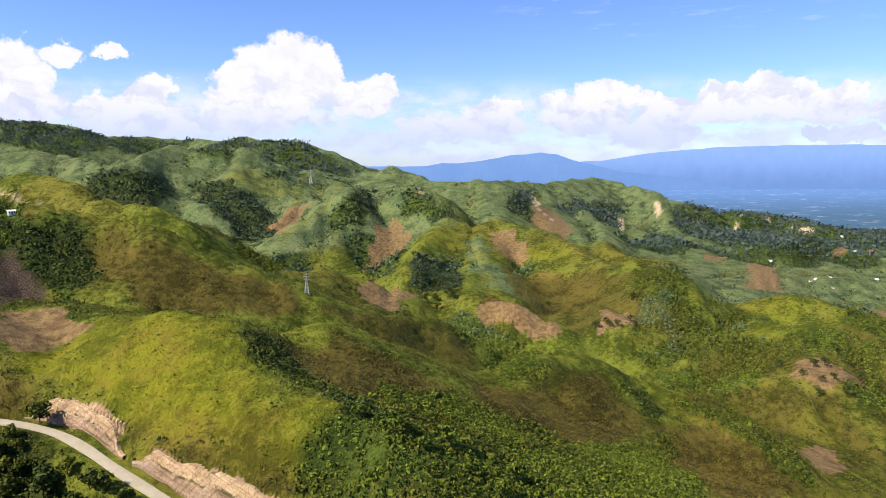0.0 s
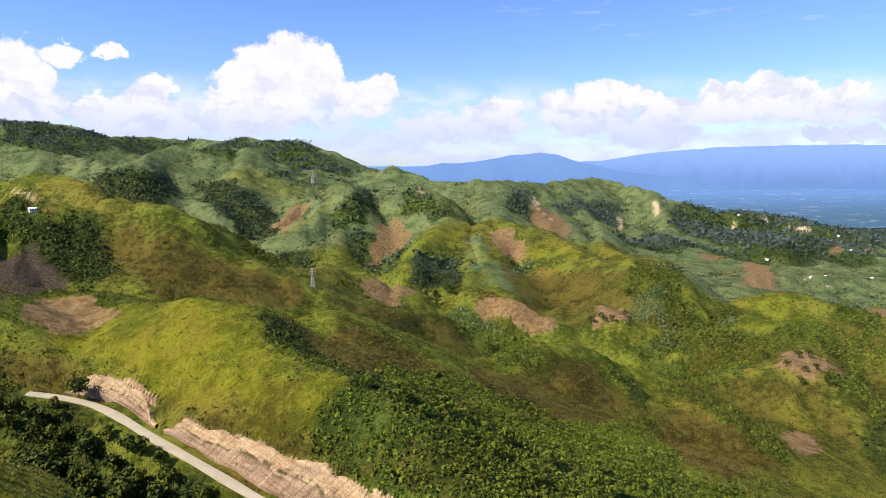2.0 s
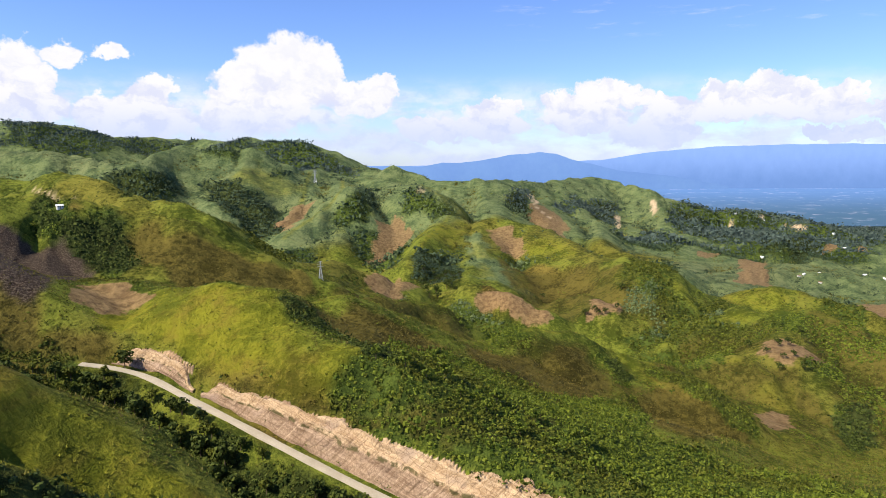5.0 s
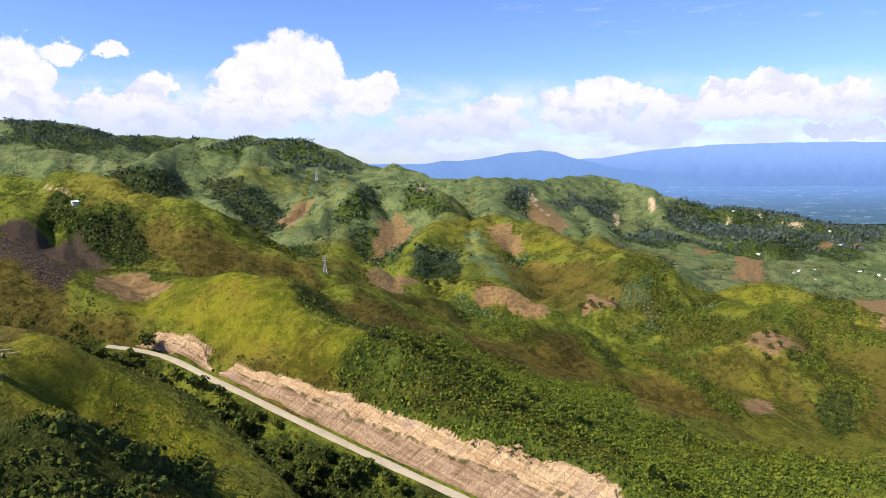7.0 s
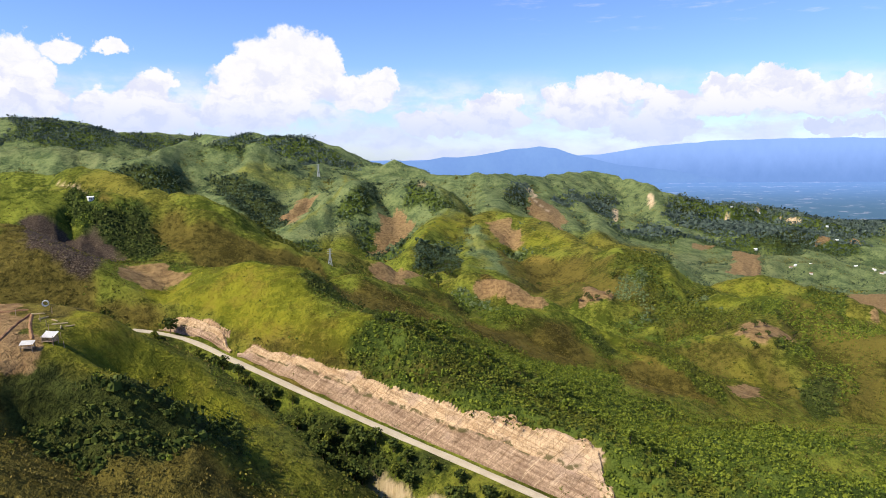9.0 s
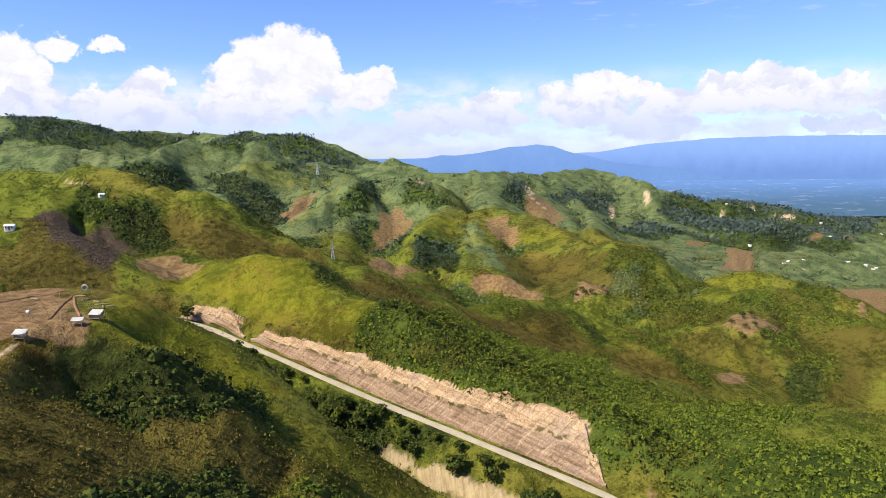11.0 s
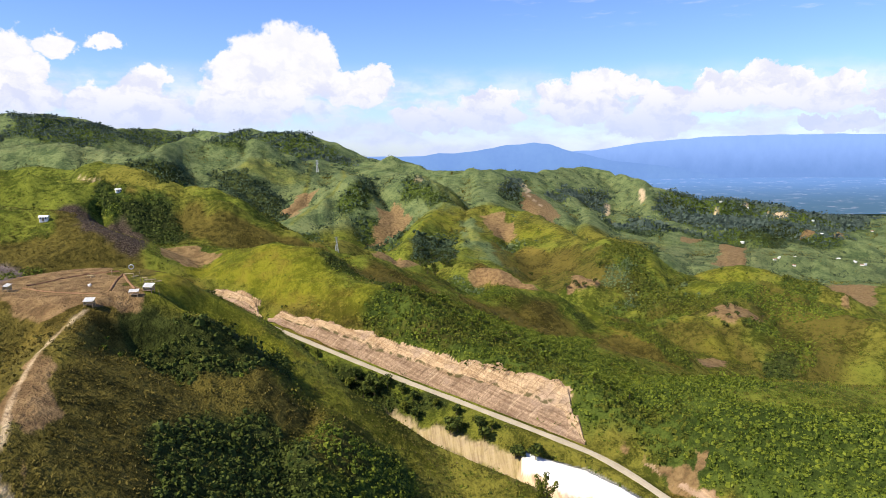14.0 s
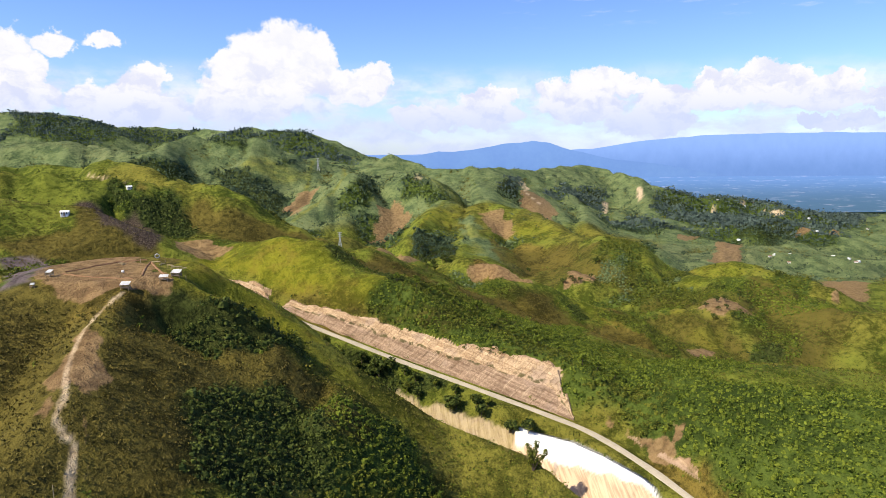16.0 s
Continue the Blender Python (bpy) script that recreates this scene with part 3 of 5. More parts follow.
patch("dry", 6, [(31, 745), (64, 663), (88, 636), (112, 622), (74, 621), (44, 649)])
patch("soil", 5, [(92, 1146), (126, 1144), (130, 1072), (99, 1020)])
patch("lush", 6, [(146, 1042), (182, 1081), (211, 1011), (225, 940), (169, 992)])
patch("haze_pasture", 6, [(38, 1096), (70, 1116), (72, 944), (55, 856), (44, 991)])
patch("dark", 12, [(858, 2298), (963, 2238), (810, 2103)])
patch("dark", 12, [(907, 2099), (1115, 2206), (979, 1922), (819, 1842)])
patch("dark", 12, [(1020, 2009), (1193, 2089), (1078, 1724), (982, 1637), (874, 1672)])
patch("dark", 12, [(552, 2333), (653, 2363), (579, 2118), (451, 1900)])
patch("dark", 12, [(186, 1730), (295, 2061), (227, 1672), (164, 1513)])
patch("soil", 10, [(239, 1703), (333, 1832), (342, 1696), (192, 1147)])
patch("soil", 8, [(785, 1614), (875, 1639), (737, 1365), (670, 1332)])
patch("soil", 10, [(1072, 1743), (1305, 1898), (1269, 1814), (1072, 1712)])
patch("dark", 5, [(269, 368), (292, 365), (279, 331), (251, 311), (261, 352)])
patch("wood", 6, [(-29, 150), (0, 155), (26, 167), (58, 158), (94, 166), (132, 174), (129, 103), (123, 94), (49, 93), (36, 103), (4, 121), (-30, 133)])
patch("wood", 5, [(53, 96), (99, 71), (185, 98), (124, 11), (88, 37), (61, 80)])
patch("dark", 4, [(-60, 192), (-55, 192), (-43, 188), (-31, 178), (-17, 155), (-21, 153), (-35, 165), (-47, 175), (-56, 183)])
patch("dry", 8, [(-188, 195), (-169, 188), (-149, 180), (-132, 176), (-142, 174), (-95, 72), (-172, 168)])
patch("scrub", 8, [(-188, 195), (-169, 188), (-149, 180), (-132, 176), (-142, 174), (-95, 72), (-172, 168)])
patch("pale", 3, [(779, 2339), (796, 2325), (734, 2108), (724, 2132)])
patch("pale", 3, [(620, 2226), (644, 2240), (564, 1953), (529, 1877)])
patch("pale", 3, [(287, 2088), (306, 2095), (278, 1798), (263, 1778)])
patch("pale", 2.5, [(1028, 2224), (1043, 2221), (1033, 2204)])
patch("pale", 4, [(1180, 2304), (1211, 2314), (1183, 2280)])
patch("pale", 3, [(1216, 2193), (1221, 2141), (1223, 2055), (1196, 2075)])
patch("soil", 5, [(687, 1638), (761, 1665), (722, 1601), (666, 1574)])
patch("wood", 5, [(247, 790), (511, 1475), (281, 709), (234, 625), (213, 664)])
patch("wood", 5, [(245, 601), (274, 597), (256, 477), (208, 411), (229, 540)])
patch("wood", 5, [(782, 1236), (834, 1205), (387, 500), (347, 496)])
patch("dry", 6, [(131, 312), (138, 302), (148, 276), (150, 263), (98, 178), (125, 283)])
patch("scrub", 6, [(219, 406), (260, 398), (260, 351), (201, 273), (203, 349)])
patch("scrub", 6, [(350, 458), (398, 479), (300, 335), (285, 352)])
patch("scrub", 8, [(90, 968), (230, 883), (215, 673), (137, 620), (89, 767)])
patch("wood", 5, [(43, 638), (74, 618), (50, 293), (32, 280), (35, 495)])
patch("scrub", 10, [(230, 300), (300, 330), (420, 420), (470, 520), (380, 560), (330, 500), (280, 400)])
patch("wood", 8, [(330, 440), (375, 425), (420, 470), (370, 500)])
patch("wood", 6, [(262, 330), (290, 340), (330, 400), (300, 400), (270, 360)])


def inside(outline, x, y):
    """Signed distance to an outline, positive within."""
    near = np.full(x.shape, 1e9)
    within = np.zeros(x.shape, bool)
    for p, q in zip(outline, np.roll(outline, -1, axis=0)):
        d = q - p
        k = np.clip(((x - p[0]) * d[0] + (y - p[1]) * d[1]) / max(d @ d, 1e-6), 0, 1)
        near = np.minimum(near, np.hypot(x - p[0] - k * d[0], y - p[1] - k * d[1]))
        cross = ((p[1] > y) != (q[1] > y)) & (x < (q[0] - p[0]) * (y - p[1]) / (q[1] - p[1] + 1e-9) + p[0])
        within ^= cross
    return np.where(within, near, -near)


def covers(x, y):
    """How far each cover holds at a place, 0 to 1."""
    found = {c: np.zeros(x.shape) for c in COVERS}
    for cover, soft, outline in PATCHES:
        lo, hi = outline.min(0) - 3 * soft, outline.max(0) + 3 * soft
        at = (x > lo[0]) & (x < hi[0]) & (y > lo[1]) & (y < hi[1])
        if not at.any():
            continue
        d = inside(outline, x[at], y[at]) + soft * 2.6 * rough(x[at], y[at], soft * 4.5, 120, 5)
        strength = 0.5 if cover == "lush" else 1.0
        cover = "lush" if cover == "meadow" else cover
        found[cover][at] = np.maximum(found[cover][at], step(-soft * 0.6, soft * 0.6, d) * strength)
    # the crests' bright lit rim, painted as a line of lighter grass
    for k in (1, 6, 7, 10, 11, 13, 22, 23, 25):
        d = along(RIDGES[k][0], x, y)[0] + 1.5 * rough(x, y, 12, 125, 3)
        found["lush"] = np.maximum(found["lush"], 0.65 * step(2.8 + y.clip(0, 1200) / 220, 0.8, d))
    return found


FOOTPATH = np.array([(-97, 30, 0), (-98, 16, 0), (-95, 2, 0), (-93, -5, 0), (-89, -15, 0), (-84, -24, 0), (-83, -30, 0), (-80, -33, 0), (-77, -34, 0), (-75, -39, 0), (-71, -48, 0), (-66, -80, 0)], float)
TRACK = np.array([(-400, 566, 0), (-391, 559, 0), (-370, 546, 0), (-352, 529, 0), (-330, 525, 0)], float)
FAR_TRACK = np.array([(248, 1880, 0), (254, 1858, 0), (258, 1787, 0), (268, 1745, 0), (300, 1700, 0)], float)


def worn(x, y):
    """Where feet and wheels keep the ground bare."""
    d, _, run, _ = along(FOOTPATH, x, y)
    k = step(0.9, 0.25, d + 0.8 * rough(x, y, 5, 140, 3))
    for line, width in ((TRACK, 1.4), (FAR_TRACK, 4.0)):
        k = np.maximum(k, step(width + 1, width - 1, along(line, x, y)[0]))
    return k


def spoil(x, y):
    """Where the pale spoil lies."""
    d, _, run, side = along(ROAD, x, y)
    slip = (side <= 0) * step(256, 268, run) * step(324, 316, run) * step(12.0, 14.0, d + 5 * rough(x, y, 7, 153, 4)) * step(20.0, 17.0, d + 4 * rough(x, y, 6, 154, 3)) * 0.6
    heap = (side <= 0) * step(316, 322, run) * step(400, 380, run) * step(6.2, 7.2, d - 2.6 * step(345, 322, run)) * step(34, 26, d + 5 * rough(x, y, 8, 150, 3))
    return np.maximum(heap, slip)


def heap_top(x, y):
    """Where the spoil is levelled off."""
    d, _, run, side = along(ROAD, x, y)
    edge = np.interp(run, [314, 322, 330, 345, 359, 374, 388], [3, 16, 20, 20, 15, 10, 4])
    return (side <= 0) * step(1.6, 0.4, d - edge + 1.5 * rough(x, y, 5, 152, 3))


def cut_face(x, y):
    """Where the road cut lays the rock bare."""
    d, rz, run, side = along(ROAD, x, y)
    out = np.zeros(x.shape)
    at = (d < 40) & (side > 0)
    if not at.any():
        return out
    d, rz, run, x, y = d[at], rz[at], run[at], x[at], y[at]
    z = relief(x, y)
    face = bank_top(d, rz, run, z)
    cap = cut_height(run)
    dug = np.minimum(z - face + 0.8 * rough(x, y, 8, 130, 2), cap + 1.2 - (face - rz) + 3.0 * rough(x, y, 9, 131, 3))
    wavy = run + 5 * rough(x, y, 12, 132, 3)
    where = step(144, 150, wavy) * step(176, 170, wavy) + step(184, 190, wavy) * step(334, 326, wavy) + 0.6 * step(338, 348, wavy) * step(404, 390, wavy) * step(8.0, 6.2, d + 5 * rough(x, y, 6, 134, 4))
    out[at] = step(5.6, 6.4, d) * step(0.9, 1.8, dug) * np.minimum(where, 1)
    return out


# ---- materials ----
def material(name, roughness=0.9):
    m = bpy.data.materials.new(name)
    m.use_nodes = True
    tree = m.node_tree
    surface = tree.nodes["Principled BSDF"]
    surface.inputs["Roughness"].default_value = roughness
    surface.inputs["Specular IOR Level"].default_value = 0.04
    return m, tree, surface


def mottled(name, a, b, scale=1.0, roughness=0.8, bump=0.0, metal=0.0, islands=0.0):
    """Two tones of one stuff, mixed by coarse and fine grain."""
    m, tree, surface = material(name, roughness)
    place = tree.nodes.new("ShaderNodeNewGeometry")
    coarse = grain(tree, place.outputs["Position"], scale * 0.35, 3.0).outputs[0]
    fine = grain(tree, place.outputs["Position"], scale * 3.0, 5.0, 0.65).outputs[0]
    k = sums(tree, "ADD", sums(tree, "MULTIPLY", coarse, 0.55), sums(tree, "MULTIPLY", fine, 0.45))
    if islands:
        k = sums(tree, "ADD", k, sums(tree, "MULTIPLY", sums(tree, "SUBTRACT", place.outputs["Random Per Island"], 0.5), islands))
    tree.links.new(blend(tree, ramp(tree, k, 0.3, 0.7), a, b), surface.inputs["Base Color"])
    surface.inputs["Metallic"].default_value = metal
    if bump:
        made = node(tree, "ShaderNodeBump", in_Strength=0.6, in_Distance=bump, in_Height=fine)
        tree.links.new(made.outputs[0], surface.inputs["Normal"])
    return m


def ground_material():
    m, tree, surface = material("hill_cover", 0.95)
    geo = tree.nodes.new("ShaderNodeNewGeometry")
    at = geo.outputs["Position"]
    first = node(tree, "ShaderNodeSeparateColor", in_0=node_attribute(tree, "cover_a", "Color")).outputs
    second = node(tree, "ShaderNodeSeparateColor", in_0=node_attribute(tree, "cover_b", "Color")).outputs
    third = node(tree, "ShaderNodeSeparateColor", in_0=node_attribute(tree, "cover_c", "Color")).outputs
    size = node_attribute(tree, "reach", "Fac")
    lump = grain(tree, at, 0.030, 5.0, 0.6).outputs[0]
    tuft = grain(tree, at, 0.22, 5.0, 0.68).outputs[0]
    blade = grain(tree, at, 1.3, 4.0, 0.7).outputs[0]
    wide = grain(tree, at, 0.006, 4.0, 0.6).outputs[0]
    mix = sums(tree, "ADD", sums(tree, "MULTIPLY", lump, 0.40), sums(tree, "ADD", sums(tree, "MULTIPLY", tuft, 0.38), sums(tree, "MULTIPLY", blade, 0.22)))
    k = ramp(tree, mix, 0.43, 0.56)
    green = blend(tree, k, (0.050, 0.068, 0.009), (0.170, 0.190, 0.026))
    brownish = blend(tree, k, (0.056, 0.041, 0.009), (0.200, 0.140, 0.032))
    plain_cover = blend(tree, ramp(tree, wide, 0.42, 0.62), green, blend(tree, 0.45, green, brownish))
    colour = blend(tree, sums(tree, "MULTIPLY", first[1], 0.85), plain_cover, brownish)
    # bluish, paler green: far haze mixed into the ground colour
    hazed_green = blend(tree, k, (0.070, 0.106, 0.046), (0.172, 0.212, 0.094))
    colour = blend(tree, sums(tree, "MULTIPLY", third[0], 0.8), colour, hazed_green)
    colour = blend(tree, sums(tree, "MULTIPLY", first[0], ramp(tree, lump, 0.30, 0.60, 0.55, 1.0)), colour, blend(tree, ramp(tree, grain(tree, vsums(tree, "MULTIPLY", at, (1.0, 0.6, 1.6)), 0.075, 5.0, 0.62).outputs[0], 0.47, 0.66, 0.0, 0.72), blend(tree, k, (0.112, 0.120, 0.010), (0.212, 0.204, 0.018)), blend(tree, k, (0.088, 0.066, 0.011), (0.196, 0.150, 0.024))))
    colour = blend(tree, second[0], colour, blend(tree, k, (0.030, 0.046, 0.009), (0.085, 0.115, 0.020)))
    fourth = node(tree, "ShaderNodeSeparateColor", in_0=node_attribute(tree, "cover_d", "Color")).outputs
    # leaf litter, its colour darkened for the shade beneath the scrub
    shaded_litter = blend(tree, k, (0.044, 0.039, 0.009), (0.122, 0.100, 0.022))
    colour = blend(tree, sums(tree, "MULTIPLY", fourth[0], ramp(tree, lump, 0.30, 0.62, 0.55, 0.92)), colour, shaded_litter)
    # ground of the dark thickets, with their shade mixed into its tone
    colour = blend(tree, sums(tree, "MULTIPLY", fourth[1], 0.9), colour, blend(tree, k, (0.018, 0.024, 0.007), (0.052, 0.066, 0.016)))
    earth = blend(tree, ramp(tree, tuft, 0.35, 0.65), (0.165, 0.100, 0.048), (0.300, 0.190, 0.092))
    colour = blend(tree, ramp(tree, sums(tree, "ADD", first[2], sums(tree, "MULTIPLY", sums(tree, "SUBTRACT", tuft, 0.5), 1.6)), 0.35, 0.85, 0.0, 0.88), colour, earth)
    # rock in the cut: raked streaks down the face, pale and purple zones
    stretch = node(tree, "ShaderNodeSeparateXYZ", in_0=at).outputs
    level = sums(tree, "ADD", sums(tree, "MULTIPLY", stretch[0], 0.9), sums(tree, "MULTIPLY", stretch[1], -0.42))
    slant = node(tree, "ShaderNodeCombineXYZ", in_0=sums(tree, "ADD", level, sums(tree, "MULTIPLY", stretch[2], 0.7)), in_1=sums(tree, "MULTIPLY", stretch[2], 0.16)).outputs[0]
    runs = grain(tree, slant, 0.75, 4.0, 0.6).outputs[0]
    streak = runs
    beds = node(tree, "ShaderNodeCombineXYZ", in_0=sums(tree, "MULTIPLY", level, 0.06), in_1=sums(tree, "ADD", stretch[2], sums(tree, "MULTIPLY", level, 0.22))).outputs[0]
    bed = grain(tree, beds, 0.55, 5.0, 0.65).outputs[0]
    zone = grain(tree, at, 0.045, 3.0).outputs[0]
    stone = blend(tree, ramp(tree, sums(tree, "ADD", sums(tree, "MULTIPLY", bed, 0.5), sums(tree, "MULTIPLY", tuft, 0.5)), 0.36, 0.64), (0.20, 0.118, 0.062), (0.50, 0.345, 0.205))
    stone = blend(tree, ramp(tree, zone, 0.52, 0.62, 0.0, 0.5), stone, (0.32, 0.215, 0.140))
    stone = blend(tree, ramp(tree, zone, 0.48, 0.38, 0.0, 0.4), stone, (0.64, 0.46, 0.28))
    lift = sums(tree, "ADD", node_attribute(tree, "cover_c", "Alpha"), sums(tree, "MULTIPLY", sums(tree, "SUBTRACT", bed, 0.5), 0.35))
    stone = blend(tree, ramp(tree, lift, 0.50, 0.85, 0.0, 0.30), stone, (0.70, 0.53, 0.33))
    stone = blend(tree, ramp(tree, lift, 0.36, 0.22, 0.0, 0.6), stone, (0.30, 0.205, 0.145))
    stone = blend(tree, sums(tree, "MULTIPLY", ramp(tree, lift, 0.30, 0.36), ramp(tree, lift, 0.46, 0.40, 0.0, 0.6)), stone, (0.20, 0.12, 0.07))
    rake = sums(tree, "MULTIPLY", ramp(tree, zone, 0.40, 0.56, 0.35, 1.0), ramp(tree, bed, 0.40, 0.58, 0.5, 1.0))
    stone = blend(tree, sums(tree, "MULTIPLY", rake, ramp(tree, runs, 0.48, 0.64, 0.0, 0.62)), stone, (0.20, 0.115, 0.062))
    colour = blend(tree, ramp(tree, sums(tree, "ADD", second[1], sums(tree, "MULTIPLY", sums(tree, "SUBTRACT", tuft, 0.5), 0.8)), 0.35, 0.65), colour, stone)
    bank = blend(tree, ramp(tree, runs, 0.40, 0.65), (0.60, 0.445, 0.285), (0.40, 0.275, 0.17))
    chalk = blend(tree, node_attribute(tree, "cover_b", "Alpha"), bank, blend(tree, tuft, (0.84, 0.80, 0.72), (0.88, 0.85, 0.80)))
    colour = blend(tree, second[2], colour, chalk)
    dust = blend(tree, ramp(tree, tuft, 0.35, 0.65), (0.42, 0.30, 0.175), (0.70, 0.54, 0.34))
    colour = blend(tree, node_attribute(tree, "cover_a", "Alpha"), colour, dust)
    ash = blend(tree, ramp(tree, blade, 0.45, 0.62), (0.040, 0.028, 0.020), (0.130, 0.100, 0.070))
    colour = blend(tree, third[1], colour, ash)
    colour = blend(tree, third[2], colour, blend(tree, ramp(tree, bed, 0.38, 0.62), (0.085, 0.066, 0.064), (0.165, 0.130, 0.122)))
    tree.links.new(colour, surface.inputs["Base Color"])
    rugged = sums(tree, "ADD", sums(tree, "MULTIPLY", tuft, 1.2), sums(tree, "MULTIPLY", blade, 0.35))
    rugged = sums(tree, "MULTIPLY", rugged, sums(tree, "SUBTRACT", 1.0, sums(tree, "MULTIPLY", sums(tree, "MAXIMUM", second[2], second[1]), 0.85)))
    rugged = sums(tree, "ADD", rugged, sums(tree, "MULTIPLY", sums(tree, "MULTIPLY", streak, second[1]), 0.30))
    far_lumps = sums(tree, "MULTIPLY", grain(tree, at, 0.07, 5.0, 0.65).outputs[0], sums(tree, "MULTIPLY", size, 5.0))
    made = node(tree, "ShaderNodeBump", in_Strength=1.0, in_Distance=2.3, in_Height=sums(tree, "ADD", rugged, far_lumps))
    tree.links.new(made.outputs[0], surface.inputs["Normal"])
    return m


def node_attribute(tree, name, output):
    made = tree.nodes.new("ShaderNodeAttribute")
    made.attribute_name = name
    return made.outputs[output]


# ---- the ground sheet ----
front = np.linspace(-48, 48, 580)
rear = np.linspace(48, 312, 80)[1:-1]
bearing = np.radians(np.concatenate([front, rear]))
reach = np.concatenate([[6, 20, 40, 70], np.geomspace(90, 248, 110), np.geomspace(249, 410, 210), np.geomspace(412, 620, 90), np.geomspace(625, 5030, 210)])
gx = (reach[:, None] * np.sin(bearing)[None, :]).ravel()
gy = (-200 + reach[:, None] * np.cos(bearing)[None, :]).ravel()
gz = lay(gx, gy)
n, m = len(reach), len(bearing)
a = np.arange((n - 1) * m).reshape(n - 1, m)
b = (np.arange(m) + 1) % m + np.arange(n - 1)[:, None] * m
quads = np.stack([a, a + m, b + m, b], -1).reshape(-1, 4).astype(np.int32)


def mesh_of(name, points, faces, smooth=True):
    """A mesh from an array of places and an array of faces of one size."""
    me = bpy.data.meshes.new(name)
    size = faces.shape[1]
    me.vertices.add(len(points))
    me.vertices.foreach_set("co", np.asarray(points, np.float32).ravel())
    me.loops.add(faces.size)
    me.loops.foreach_set("vertex_index", faces.ravel().astype(np.int32))
    me.polygons.add(len(faces))
    me.polygons.foreach_set("loop_start", np.arange(0, faces.size, size, dtype=np.int32))
    me.update(calc_edges=True)
    me.polygons.foreach_set("use_smooth", np.full(len(faces), smooth))
    return me


height = gz.reshape(n, m)


def ground_at(x, y):
    """The height of the sheet itself at a place."""
    i = np.clip(np.interp(np.hypot(x, y + 200), reach, np.arange(n)), 0, n - 1.001)
    turn = np.arctan2(x, y + 200)
    j = np.clip(np.interp(np.where(turn < bearing[0], turn + 2 * math.pi, turn), bearing, np.arange(m)), 0, m - 1.001)
    a, b = np.floor(i).astype(int), np.floor(j).astype(int)
    u, v = i - a, j - b
    return (height[a, b] * (1 - v) + height[a, b + 1] * v) * (1 - u) + (height[a + 1, b] * (1 - v) + height[a + 1, b + 1] * v) * u


sheet = mesh_of("ground", np.stack([gx, gy, gz], 1), quads)
ground = tagged(new("ground", sheet), "rolling green hills with grass, shrubs and bare earth", "ground", kind="structure")
held = covers(gx, gy)
rock = cut_face(gx, gy)
trodden = np.maximum(held["pale"], 0.72 * worn(gx, gy))
heap = spoil(gx, gy)
for key in ("lush", "dry", "wood"):
    held[key] *= 1 - rock
layer_a = sheet.attributes.new("cover_a", "FLOAT_COLOR", "POINT")
layer_a.data.foreach_set("color", np.stack([held["lush"], held["dry"], held["soil"], trodden], 1).astype(np.float32).ravel())
layer_b = sheet.attributes.new("cover_b", "FLOAT_COLOR", "POINT")
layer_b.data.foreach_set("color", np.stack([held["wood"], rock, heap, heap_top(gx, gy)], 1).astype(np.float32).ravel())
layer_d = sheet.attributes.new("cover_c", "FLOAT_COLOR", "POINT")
layer_d.data.foreach_set("color", np.stack([held["haze_pasture"], held["burnt"], held["shale"], np.clip((gz - along(ROAD, gx, gy)[1]) / 16, 0, 1)], 1).astype(np.float32).ravel())
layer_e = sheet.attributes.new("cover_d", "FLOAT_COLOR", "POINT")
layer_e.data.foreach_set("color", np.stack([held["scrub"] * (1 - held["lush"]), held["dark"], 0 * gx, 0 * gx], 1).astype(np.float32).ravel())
layer_c = sheet.attributes.new("reach", "FLOAT", "POINT")
layer_c.data.foreach_set("value", np.clip((np.hypot(gx, gy + 100) - 300) / 1500, 0, 1).astype(np.float32))
sheet.materials.append(ground_material())

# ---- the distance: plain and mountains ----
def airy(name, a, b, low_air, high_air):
    """Far slopes whose bright haze is put in as blue emission, lighter towards the top."""
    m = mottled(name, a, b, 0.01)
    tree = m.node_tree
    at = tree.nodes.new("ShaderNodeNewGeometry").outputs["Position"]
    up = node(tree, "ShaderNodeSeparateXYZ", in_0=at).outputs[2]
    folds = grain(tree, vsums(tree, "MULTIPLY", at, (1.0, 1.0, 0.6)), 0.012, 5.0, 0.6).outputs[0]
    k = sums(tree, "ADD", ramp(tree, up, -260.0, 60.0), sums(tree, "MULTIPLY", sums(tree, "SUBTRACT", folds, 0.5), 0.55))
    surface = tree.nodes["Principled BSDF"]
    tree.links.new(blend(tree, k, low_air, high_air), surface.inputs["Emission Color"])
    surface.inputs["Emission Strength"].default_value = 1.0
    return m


def range_of(name, label, profile, y, deep, stuff):
    """A mountain range with spurs, along a line of summits."""
    line = np.array(profile, float)
    xs = np.linspace(line[0, 0], line[-1, 0], 260)
    top = np.interp(xs, line[:, 0], line[:, 1]) + 7 * rough(xs, xs * 0, 160, 210, 5)
    ks = np.linspace(0, 1, 16)
    X, K = np.meshgrid(xs, ks)
    spur = np.abs(rough(X, K * 150, 130, 220, 4)) * 60
    Z = -330 + (top[None, :] + 330) * (1 - K) ** 1.15 - spur * K * (1 - K) * 2
    Y = y - K * deep + 0.0 * X
    i = np.arange(15 * 260).reshape(15, 260)[:, :-1]
    faces = np.stack([i, i + 260, i + 261, i + 1], -1).reshape(-1, 4)
    ob = tagged(new(name, mesh_of(name, np.stack([X, Y, Z], -1).reshape(-1, 3), faces)), label, "mountains", kind="structure")
    ob.data.materials.append(stuff)
    return ob


